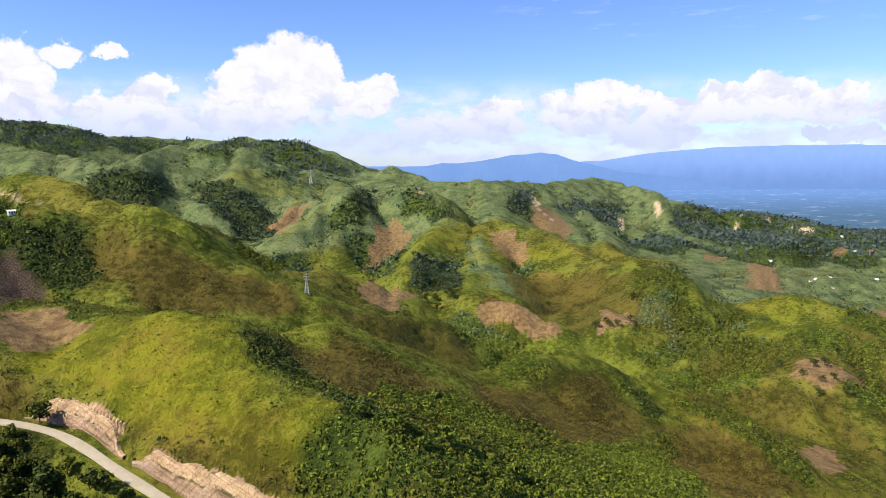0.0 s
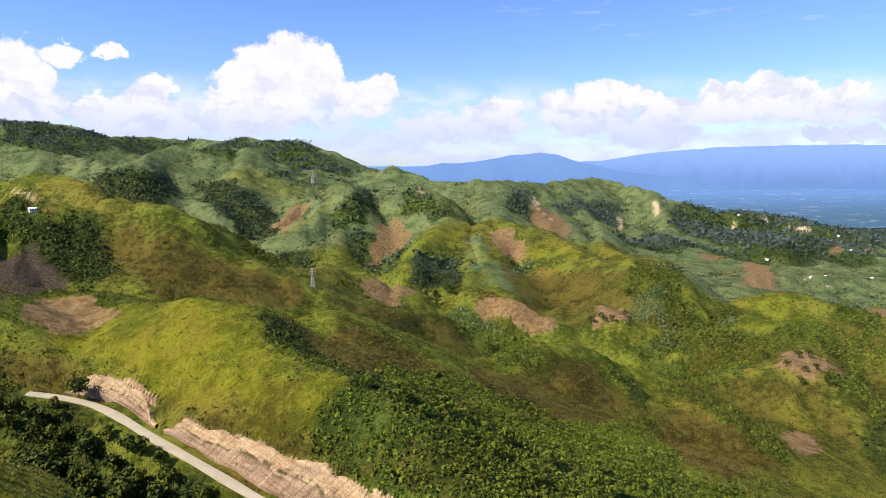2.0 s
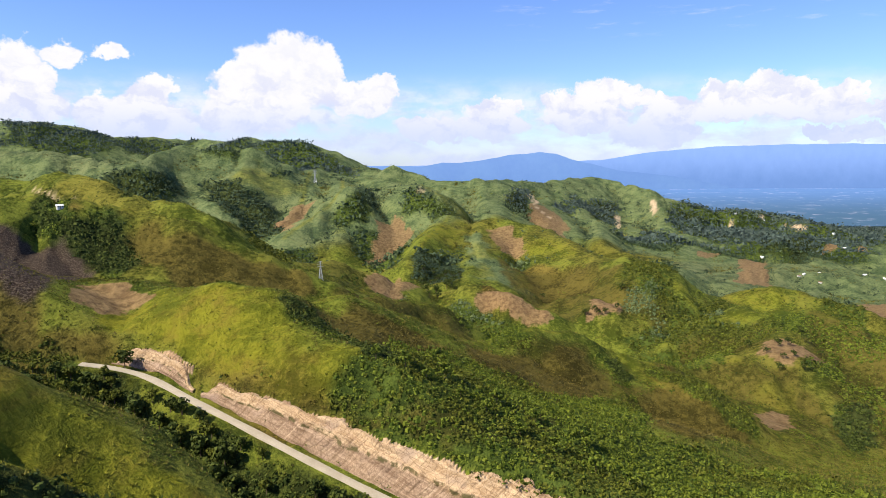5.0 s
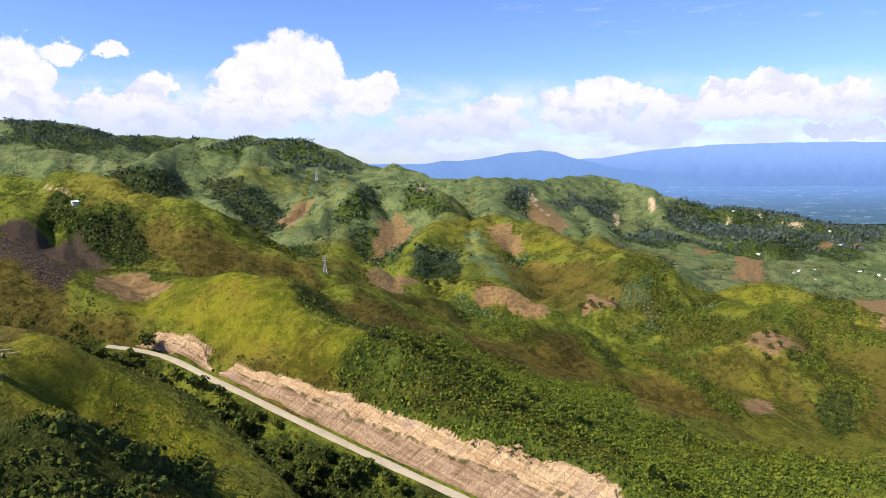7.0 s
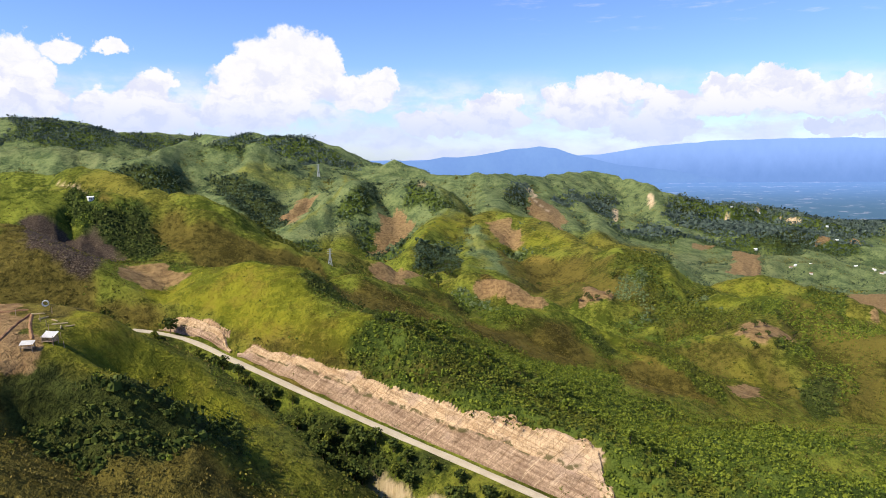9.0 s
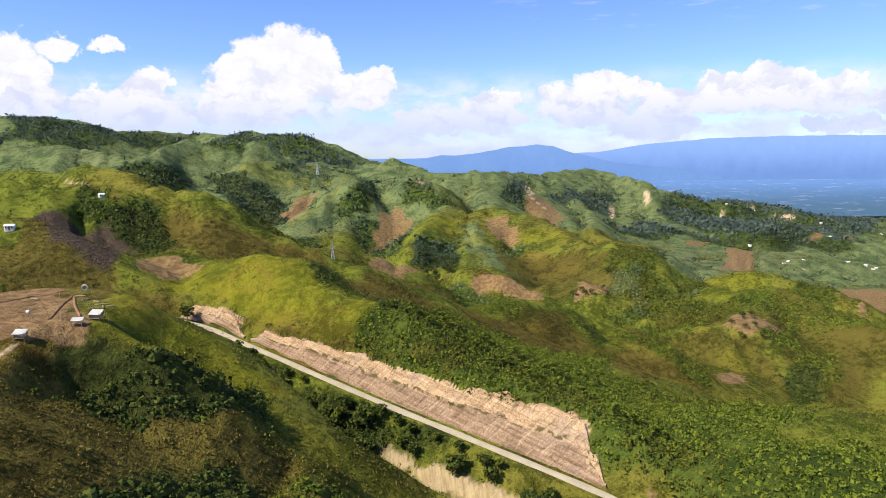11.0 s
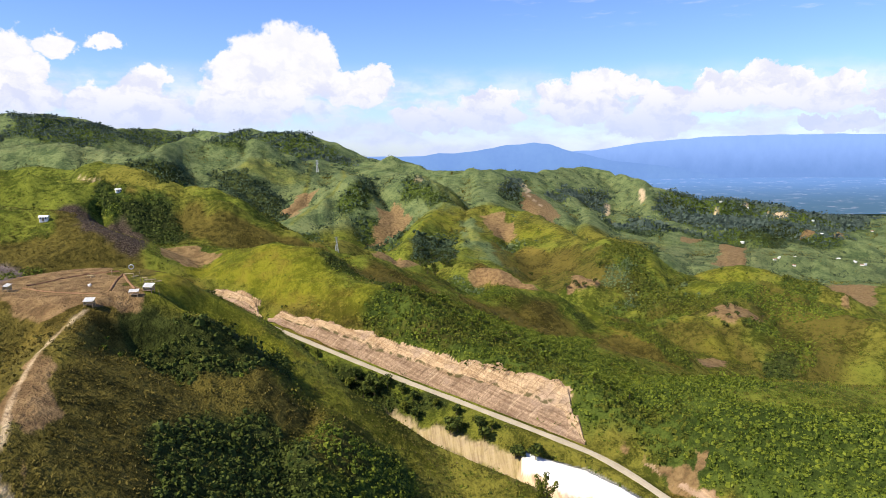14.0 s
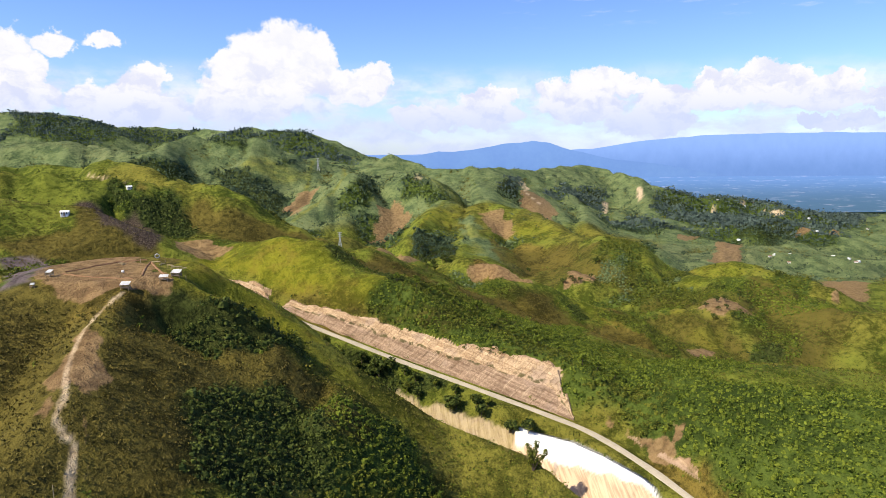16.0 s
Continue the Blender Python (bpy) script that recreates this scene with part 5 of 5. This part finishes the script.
def box(bm, x, y, z, w, d, h, m=None):
    """A box on its base centre, with worn edges."""
    made = bmesh.ops.create_cube(bm, size=1)["verts"]
    bmesh.ops.transform(bm, verts=made, matrix=(m or Matrix()) @ Matrix.Translation((x, y, z + h / 2)) @ Matrix.Diagonal((w, d, h, 1)))
    edges = list({e for v in made for e in v.link_edges})
    bmesh.ops.bevel(bm, geom=edges, offset=min(w, d, h) * 0.12, segments=1, affect="EDGES")


def pole(bm, a, b, ra, rb, sides=6):
    """A tapered pole between two places."""
    a, b = Vector(a), Vector(b)
    turn = (b - a).to_track_quat("Z", "Y").to_matrix().to_4x4()
    bmesh.ops.create_cone(bm, cap_ends=True, segments=sides, radius1=ra, radius2=rb, depth=(b - a).length, matrix=Matrix.Translation((a + b) / 2) @ turn)


WHITE_SHEET = mottled("white_roof_sheet", (0.72, 0.72, 0.70), (0.84, 0.84, 0.82), 0.8, 0.45)
RUST_SHEET = mottled("rusty_roof_sheet", (0.20, 0.10, 0.06), (0.34, 0.22, 0.15), 1.0, 0.6)
TIMBER = mottled("weathered_timber", (0.16, 0.11, 0.07), (0.34, 0.26, 0.18), 2.0, 0.85)
BAMBOO = mottled("woven_bamboo", (0.24, 0.18, 0.10), (0.42, 0.34, 0.20), 2.5, 0.85)
PLASTER = mottled("pale_plaster", (0.62, 0.60, 0.56), (0.78, 0.76, 0.72), 0.6, 0.9)
GLASS_DARK = mottled("dark_opening", (0.03, 0.03, 0.035), (0.06, 0.06, 0.06), 1.0, 0.3)
STEEL = mottled("galvanised_steel", (0.45, 0.46, 0.47), (0.62, 0.63, 0.64), 1.0, 0.5, 0.0, 0.6)
RED_EARTH = mottled("red_earth", (0.16, 0.085, 0.045), (0.30, 0.175, 0.095), 1.2, 0.95, 0.05)


def hut(name, x, y, turn, w, d, h, label, tilt=0.35, walls=True):
    """An open field hut: a sheet roof on posts, a raised floor and low bamboo walls."""
    w, d, h = 0.6 * w, 0.6 * d, 0.68 * h
    ob = thing(name, x, y, label, "hut", "huts on the levelled hilltop", turn)
    for sx in (-1, 1):
        for sy in (-1, 1):
            bm = bmesh.new()
            pole(bm, (sx * w * 0.42, sy * d * 0.42, -0.3), (sx * w * 0.42, sy * d * 0.42, h + sy * tilt * 0.4), 0.09, 0.07)
            part("post", bm, TIMBER, ob)
    bm = bmesh.new()
    box(bm, 0, 0, 0.45, w * 0.86, d * 0.86, 0.12)
    part("floor", bm, TIMBER, ob)
    if walls:
        for px, py, sx, sy in ((0, d * 0.42, w * 0.84, 0.06), (-w * 0.42, 0, 0.06, d * 0.84)):
            bm = bmesh.new()
            box(bm, px, py, 0.5, sx, sy, h * 0.55)
            part("wall", bm, BAMBOO, ob, "woven bamboo wall panel")
    bm = bmesh.new()
    ridges = 14
    rows = []
    for k in range(ridges * 2 + 1):
        u = -0.5 + k / (ridges * 2)
        z = 0.03 * (k % 2)
        rows.append([bm.verts.new((u * w, -0.5 * d, h - tilt + z)), bm.verts.new((u * w, 0.5 * d, h + tilt + z))])
    for p, q in zip(rows, rows[1:]):
        bm.faces.new((p[0], q[0], q[1], p[1]))
    bmesh.ops.solidify(bm, geom=list(bm.faces), thickness=0.04)
    part("roof", bm, WHITE_SHEET, ob, "white corrugated metal roof sheet")
    return ob


hut("field_hut", -97, 32, 8, 4.6, 3.6, 2.7, "open field hut with white sheet roof on bare hilltop")
hut("field_hut", -87, 46, -6, 5.2, 3.4, 2.9, "larger field hut with white sheet roof beside another", 0.45)
hut("field_hut", -89.5, 42, 10, 4.6, 2.6, 2.3, "low lean-to hut with white sheet roof", 0.30, False)
hut("field_hut", -126, 42, -15, 3.4, 2.8, 2.6, "small hut with pale roof at the hilltop edge")
hut("field_hut", -126, 33, 20, 2.2, 2.0, 1.9, "tiny shelter with pale roof on the grassy slope", 0.2, False)


def earth_bank(points, width, height, label):
    """A dug bank of loose earth along a line."""
    bm = bmesh.new()
    rows = []
    pts = [Vector(p) for p in points]
    line = []
    for p, q in zip(pts, pts[1:]):
        line += [p.lerp(q, k / 8) for k in range(8)]
    line.append(pts[-1])
    for k, p in enumerate(line):
        q, r = line[min(k + 1, len(line) - 1)], line[max(k - 1, 0)]
        s = Vector((-(q - r).y, (q - r).x)).normalized()
        w = width * (1 + 0.25 * math.sin(k * 2.3))
        top = height * (1 + 0.3 * math.sin(k * 1.7 + 1))
        row = []
        for o, dz in ((-1, -0.25), (-0.45, top * 0.8), (0.1, top), (0.6, top * 0.5), (1, -0.25)):
            ax, ay = p.x + s.x * o * w, p.y + s.y * o * w
            row.append(bm.verts.new((ax, ay, float(lay(np.array([ax]), np.array([ay]))[0]) + dz)))
        rows.append(row)
    for u, v in zip(rows, rows[1:]):
        for c in range(4):
            bm.faces.new((u[c], u[c + 1], v[c + 1], v[c]))
    bmesh.ops.recalc_face_normals(bm, faces=bm.faces)
    me = bpy.data.meshes.new("earth_bank")
    bm.to_mesh(me)
    bm.free()
    me.materials.append(RED_EARTH)
    tagged(new("earth_bank", me), label, "earth bank", "banks dug on the hilltop")


earth_bank([(-125, 49), (-121, 60), (-116, 67), (-108, 71)], 0.45, 0.35, "low red earth bank along a dug trench")
earth_bank([(-124, 46), (-116, 42), (-109, 40.5), (-98, 39.5)], 0.4, 0.3, "low red earth bank across the bare hilltop")
earth_bank([(-97, 43), (-101, 54), (-105, 67)], 0.5, 0.4, "red earth bank running up the bare hilltop")
earth_bank([(-104, 66), (-98, 56), (-91, 46)], 0.5, 0.35, "red earth bank leading down to the huts")


def drum_ring():
    ob = thing("concrete_ring", -106, 75, "pale concrete well ring standing on the hilltop edge", "ring", "", 25)
    bm = bmesh.new()
    for r, z in ((0.85, 0.0), (0.85, 0.7), (0.62, 0.7), (0.62, 0.0)):
        for k in range(16):
            t = math.tau * k / 16
            bm.verts.new((r * math.cos(t), z - 0.35, 0.85 + r * math.sin(t)))
    bm.verts.ensure_lookup_table()
    for ring in range(4):
        for k in range(16):
            p, q = ring * 16, ((ring + 1) % 4) * 16
            bm.faces.new((bm.verts[p + k], bm.verts[p + (k + 1) % 16], bm.verts[q + (k + 1) % 16], bm.verts[q + k]))
    bmesh.ops.recalc_face_normals(bm, faces=bm.faces)
    part("ring", bm, PLASTER, ob, smooth=False)


drum_ring()
for k, (x, y, turn, size) in enumerate(((-92, 58, 20, 3.4), (-95, 61, -35, 2.8), (-99, 63, 60, 2.4), (-103, 67, 10, 3.0), (-112, 62, 75, 2.0), (-114, 64, -20, 2.2), (-90, 55, -60, 2.6), (-89, 57, 30, 2.2))):
    ob = thing("log", x, y, "pale cut log lying on the bare hilltop", "log", "logs on the hilltop", turn, 0.12)
    bm = bmesh.new()
    pole(bm, (-size / 2, 0, 0), (size / 2, 0, 0.1), 0.22, 0.16, 8)
    part("trunk", bm, BAMBOO, ob)
for k, (x, y) in enumerate(((-94, 56), (-98, 60), (-91, 52), (-105, 48), (-108, 66), (-100, 68), (-87, 50), (-84, 46))):
    ob = thing("fence_post", x, y, "grey wooden fence post on the hilltop", "post", "posts on the hilltop", 17 * k)
    bm = bmesh.new()
    pole(bm, (0, 0, -0.3), (0.04 * (k % 3 - 1), 0.03, 1.5 + 0.1 * (k % 3)), 0.09, 0.07, 6)
    part("stake", bm, TIMBER, ob)
ob = thing("boulder", -106, 49, "pale round boulder on the bare earth", "boulder")
bm = bmesh.new()
bmesh.ops.create_icosphere(bm, subdivisions=2, radius=0.6)
for v in bm.verts:
    v.co *= 1 + 0.18 * noise.noise(v.co * 2)
    v.co.z = v.co.z * 0.8 + 0.35
part("stone", bm, PLASTER, ob)
ob = thing("marker_stake", -74, -47, "thin pale yellow stake in the grass", "stake")
bm = bmesh.new()
pole(bm, (0, 0, -0.3), (0, 0, 3.4), 0.08, 0.06, 6)
part("stake", bm, BAMBOO, ob)


# ---- trees ----
def leaf_cloud(count, lobes, seed, size):
    """Leaf sprays spread over several lobes, as a bmesh."""
    r = random.Random(seed)
    bm = bmesh.new()
    for k in range(count):
        c, rad = lobes[k % len(lobes)]
        d = Vector((r.gauss(0, 1), r.gauss(0, 1), r.gauss(0.25, 1))).normalized()
        at = Vector(c) + d * rad * r.uniform(0.55, 1.05)
        u = d.cross(Vector((r.gauss(0, 1), r.gauss(0, 1), r.gauss(0, 1)))).normalized()
        v = d.cross(u) * 0.8 + d * r.uniform(-0.6, 0.6)
        s = size * r.uniform(0.6, 1.3)
        bm.faces.new([bm.verts.new(at + q) for q in (-u * s, -v * s * 0.7, u * s, v * s)])
    return bm


def tree(name, label, category, seed, height, spread_r, leaf, group, count=260, bare=False):
    """A tapered trunk with limbs and an uneven crown, built at the origin."""
    r = random.Random(seed)
    ob = tagged(new(name), label, category, group)
    bm = bmesh.new()
    fork = Vector((r.uniform(-0.2, 0.2), r.uniform(-0.2, 0.2), height * 0.38))
    pole(bm, (0, 0, -0.5), fork, height * 0.035, height * 0.025, 7)
    lobes = []
    for k in range(7):
        t = math.tau * k / 7 + r.uniform(-0.4, 0.4)
        out = spread_r * r.uniform(0.30, 0.68)
        tip = Vector((out * math.cos(t), out * math.sin(t), height * r.uniform(0.48, 0.84)))
        pole(bm, fork, tip, height * 0.018, height * 0.006, 5)
        lobes.append((tip, spread_r * r.uniform(0.28, 0.46)))
    lobes.append((Vector((0, 0, height * 0.86)), spread_r * 0.4))
    part("trunk", bm, BARK, ob)
    part("crown", leaf_cloud(count, lobes, seed + 1, spread_r * 0.15), leaf, ob)
    return ob


FIRST = {}


def grow(kind, x, y, turn, scale):
    """Stands a tree of a kind on the ground: the first is built, the others are copies."""
    made = FIRST.get(kind[0])
    if made is None:
        made = FIRST[kind[0]] = tree(*kind[1:])
        made.matrix_basis = stand(x, y, turn, scale)
        return made
    other = made.copy()
    twin = copy_thing(made, stand(x, y, turn, scale) @ Matrix.Scale(1 / made.scale[0], 4))
    bpy.data.objects.remove(other)
    return twin


SHADE_A = ("shade_a", "shade_tree", "dark green broad tree below the road", "tree", 11, 7.5, 4.2, LEAF_DEEP, "trees below the road", 330)
SHADE_B = ("shade_b", "shade_tree", "rounded mid-green tree below the road", "tree", 23, 6.5, 3.6, LEAF_DARK, "trees below the road", 300)
SHADE_C = ("shade_c", "shade_tree", "dense dark tree in the roadside gully", "tree", 37, 8.5, 4.4, LEAF_DEEP, "trees below the road", 340)
ORCHARD = ("orchard", "orchard_tree", "small round dark tree on bare red earth", "tree", 41, 6.5, 4.0, LEAF_DEEP, "trees on the bare slopes", 150)
GROVE = ("grove", "grove_tree", "dark tree in the valley orchard", "tree", 53, 10.0, 6.0, LEAF_DEEP, "trees in the valley grove", 110)
GULLY = ("gully", "gully_tree", "tall green tree above the road cut", "tree", 61, 6.0, 3.4, LEAF_GREEN, "trees above the cut", 260)

places = random.Random(5)


def beside_road(run, off):
    """The place that far along the road and off to its near side."""
    start = 0.0
    for p, q in zip(ROAD[:-1], ROAD[1:]):
        size = math.hypot(*(q - p)[:2])
        if start + size >= run:
            k = (run - start) / size
            return p[0] + k * (q[0] - p[0]) + off * (q[1] - p[1]) / size, p[1] + k * (q[1] - p[1]) - off * (q[0] - p[0]) / size
        start += size


run = 60.0
while run < 330:
    for row, off in enumerate((7.4, 12.0, 17.0, 22.0)):
        if row > 1 and not 150 < run < 262 or row > 2 and run > 235 or places.random() < (0.42 if row == 0 else 0.2):
            continue
        x, y = beside_road(run + places.uniform(-2, 2), off + places.uniform(-1.2, 1.2))
        grow((SHADE_A, SHADE_B, SHADE_C)[places.randrange(3)], x, y, places.uniform(0, 360), places.uniform(0.5, 0.85) if row == 0 else places.uniform(0.65, 1.0))
    run += 5.2
grow(SHADE_C, -116, 171, 40, 0.8)
for x, y in ((60, 99), (72, 92), (66, 97), (-12, 148), (-5, 145), (6, 142), (-22, 152), (14, 138), (24, 132), (34, 127), (44, 118), (52, 112), (1, 150), (18, 146), (30, 142), (46, 138)):
    grow(GULLY, x, y, places.uniform(0, 360), places.uniform(0.6, 1.0))
for x, y in ((260, 414), (268, 415), (268, 399), (270, 442), (278, 442), (258, 466), (299, 491), (312, 486), (253, 426), (305, 441), (251, 402), (309, 428), (294, 494), (301, 459)):
    grow(ORCHARD, x, y, places.uniform(0, 360), places.uniform(0.7, 1.05))
for x, y in ((169, 636), (179, 630), (195, 639), (158, 633), (172, 630), (236, 600), (300, 640), (222, 720), (140, 820)):
    grow(ORCHARD, x, y, places.uniform(0, 360), places.uniform(0.8, 1.2))
for k in range(42):
    t, q = places.uniform(0, math.tau), math.sqrt(places.uniform(0, 1))
    grow(GROVE, -8 + 38 * q * math.cos(t), 760 + 95 * q * math.sin(t), places.uniform(0, 360), places.uniform(0.6, 1.0))


def lean_tree():
    """The thin half-bare tree before the spoil bank: three leaning stems with ragged leaves."""
    ob = thing("leaning_tree", 31, 43, "half-bare tree with three leaning leafy stems", "tree")
    bm = bmesh.new()
    lobes = []
    for dx, dy, h in ((-1.6, 0.3, 9.0), (1.2, 0.0, 10.0), (4.2, -0.4, 7.0), (-0.4, 0.8, 6.0)):
        pole(bm, (0, 0, -0.6), (dx * 0.4, dy * 0.4, h * 0.45), 0.24, 0.16, 6)
        pole(bm, (dx * 0.4, dy * 0.4, h * 0.45), (dx, dy, h), 0.16, 0.05, 6)
        for k in range(5):
            q = 0.4 + 0.15 * k
            lobes.append((Vector((dx * q, dy * q, h * q)), 1.35 - 0.08 * k))
    part("stem", bm, BARK, ob)
    part("foliage", leaf_cloud(620, lobes, 71, 0.42), LEAF_DARK, ob)


lean_tree()


# ---- pylons ----
def pylon(x, y, height, label):
    """A lattice power pylon: four legs, rings, braces and three cross-arms."""
    ob = thing("power_pylon", x, y, label, "pylon", "pylons across the hills", 20)
    w0, w1 = height * 0.11, height * 0.025
    thick = height * 0.010

    def corner(k, q):
        w = w0 + (w1 - w0) * min(q / 0.7, 1)
        return Vector(((-1, 1, 1, -1)[k % 4] * w, (-1, -1, 1, 1)[k % 4] * w, height * q))
    for k in range(4):
        bm = bmesh.new()
        pole(bm, corner(k, 0) - Vector((0, 0, 0.5)), corner(k, 0.7), thick, thick * 0.8, 5)
        pole(bm, corner(k, 0.7), corner(k, 1.0), thick * 0.8, thick * 0.6, 5)
        part("leg", bm, STEEL, ob)
    bm = bmesh.new()
    levels = (0.0, 0.2, 0.38, 0.54, 0.7, 0.85, 1.0)
    for p, q in zip(levels, levels[1:]):
        for k in range(4):
            pole(bm, corner(k, p), corner(k + 1, q), thick * 0.5, thick * 0.5, 4)
            pole(bm, corner(k + 1, p), corner(k, q), thick * 0.5, thick * 0.5, 4)
            pole(bm, corner(k, q), corner(k + 1, q), thick * 0.5, thick * 0.5, 4)
    part("lattice", bm, STEEL, ob)
    for q in (0.72, 0.85, 0.97):
        bm = bmesh.new()
        for s in (-1, 1):
            pole(bm, (0, 0, height * q), (s * height * 0.16, 0, height * q), thick, thick * 0.5, 5)
            pole(bm, (0, 0, height * (q + 0.03)), (s * height * 0.16, 0, height * q), thick * 0.6, thick * 0.4, 5)
        part("crossarm", bm, STEEL, ob)


pylon(-91, 412, 14.0, "dark lattice power pylon behind the grassy ridge")
pylon(-333, 1600, 34.0, "pale lattice power pylon on the far hill")
pylon(-440, 2100, 34.0, "small distant lattice power pylon on the skyline slope")


# ---- houses ----
def house(x, y, turn, w, d, h, roof_stuff, label):
    """A small house: walls, gable roof with eaves, a door and windows."""
    ob = thing("house", x, y, label, "house", "houses among the hills", turn)
    bm = bmesh.new()
    box(bm, 0, 0, -1.0, w, d, h + 1.0)
    part("wall", bm, PLASTER, ob)
    bm = bmesh.new()
    rise = d * 0.28
    a = [bm.verts.new((s * w * 0.56, t * d * 0.60, h - 0.1 + z)) for s in (-1, 1) for t, z in ((-1, 0), (0, rise), (1, 0))]
    bm.faces.new((a[0], a[3], a[4], a[1]))
    bm.faces.new((a[1], a[4], a[5], a[2]))
    bm.faces.new((a[0], a[1], a[2]))
    bm.faces.new((a[3], a[5], a[4]))
    bm.faces.new((a[0], a[2], a[5], a[3]))
    bmesh.ops.recalc_face_normals(bm, faces=bm.faces)
    part("roof", bm, roof_stuff, ob, "sheet metal gable roof")
    bm = bmesh.new()
    box(bm, 0, -d / 2 - 0.03, 0, 0.95, 0.1, 2.0)
    part("door", bm, TIMBER, ob)
    for s in (-0.32, 0.32):
        bm = bmesh.new()
        box(bm, s * w, -d / 2 - 0.03, 1.0, w * 0.16, 0.1, 1.1)
        part("window", bm, GLASS_DARK, ob)


for k, (x, y) in enumerate(((935, 2159), (1067, 2253), (1186, 2280), (1248, 2340), (1282, 2013), (868, 1650), (1435, 1934), (1092, 1562), (1160, 1760))):
    house(x, y, 25 * k, 9, 6, 3.6, WHITE_SHEET if k % 3 else RUST_SHEET, "white-walled house on a far wooded rise")
for k, (x, y) in enumerate(((822, 1385), (836, 1392), (871, 1495), (936, 1500), (1033, 1377), (1045, 1384), (1122, 1501), (1024, 1390), (859, 1364))):
    house(x, y, 40 * k, 7.5, 5, 3.0, WHITE_SHEET if k % 2 else RUST_SHEET, "small pale house among trees on the valley floor")
for k, (x, y) in enumerate(((-216, 206), (-267, 389))):
    house(x, y, 15 + 30 * k, 4.2, 3.2, 2.2, WHITE_SHEET, "small pale-roofed house on the grassy ridge")
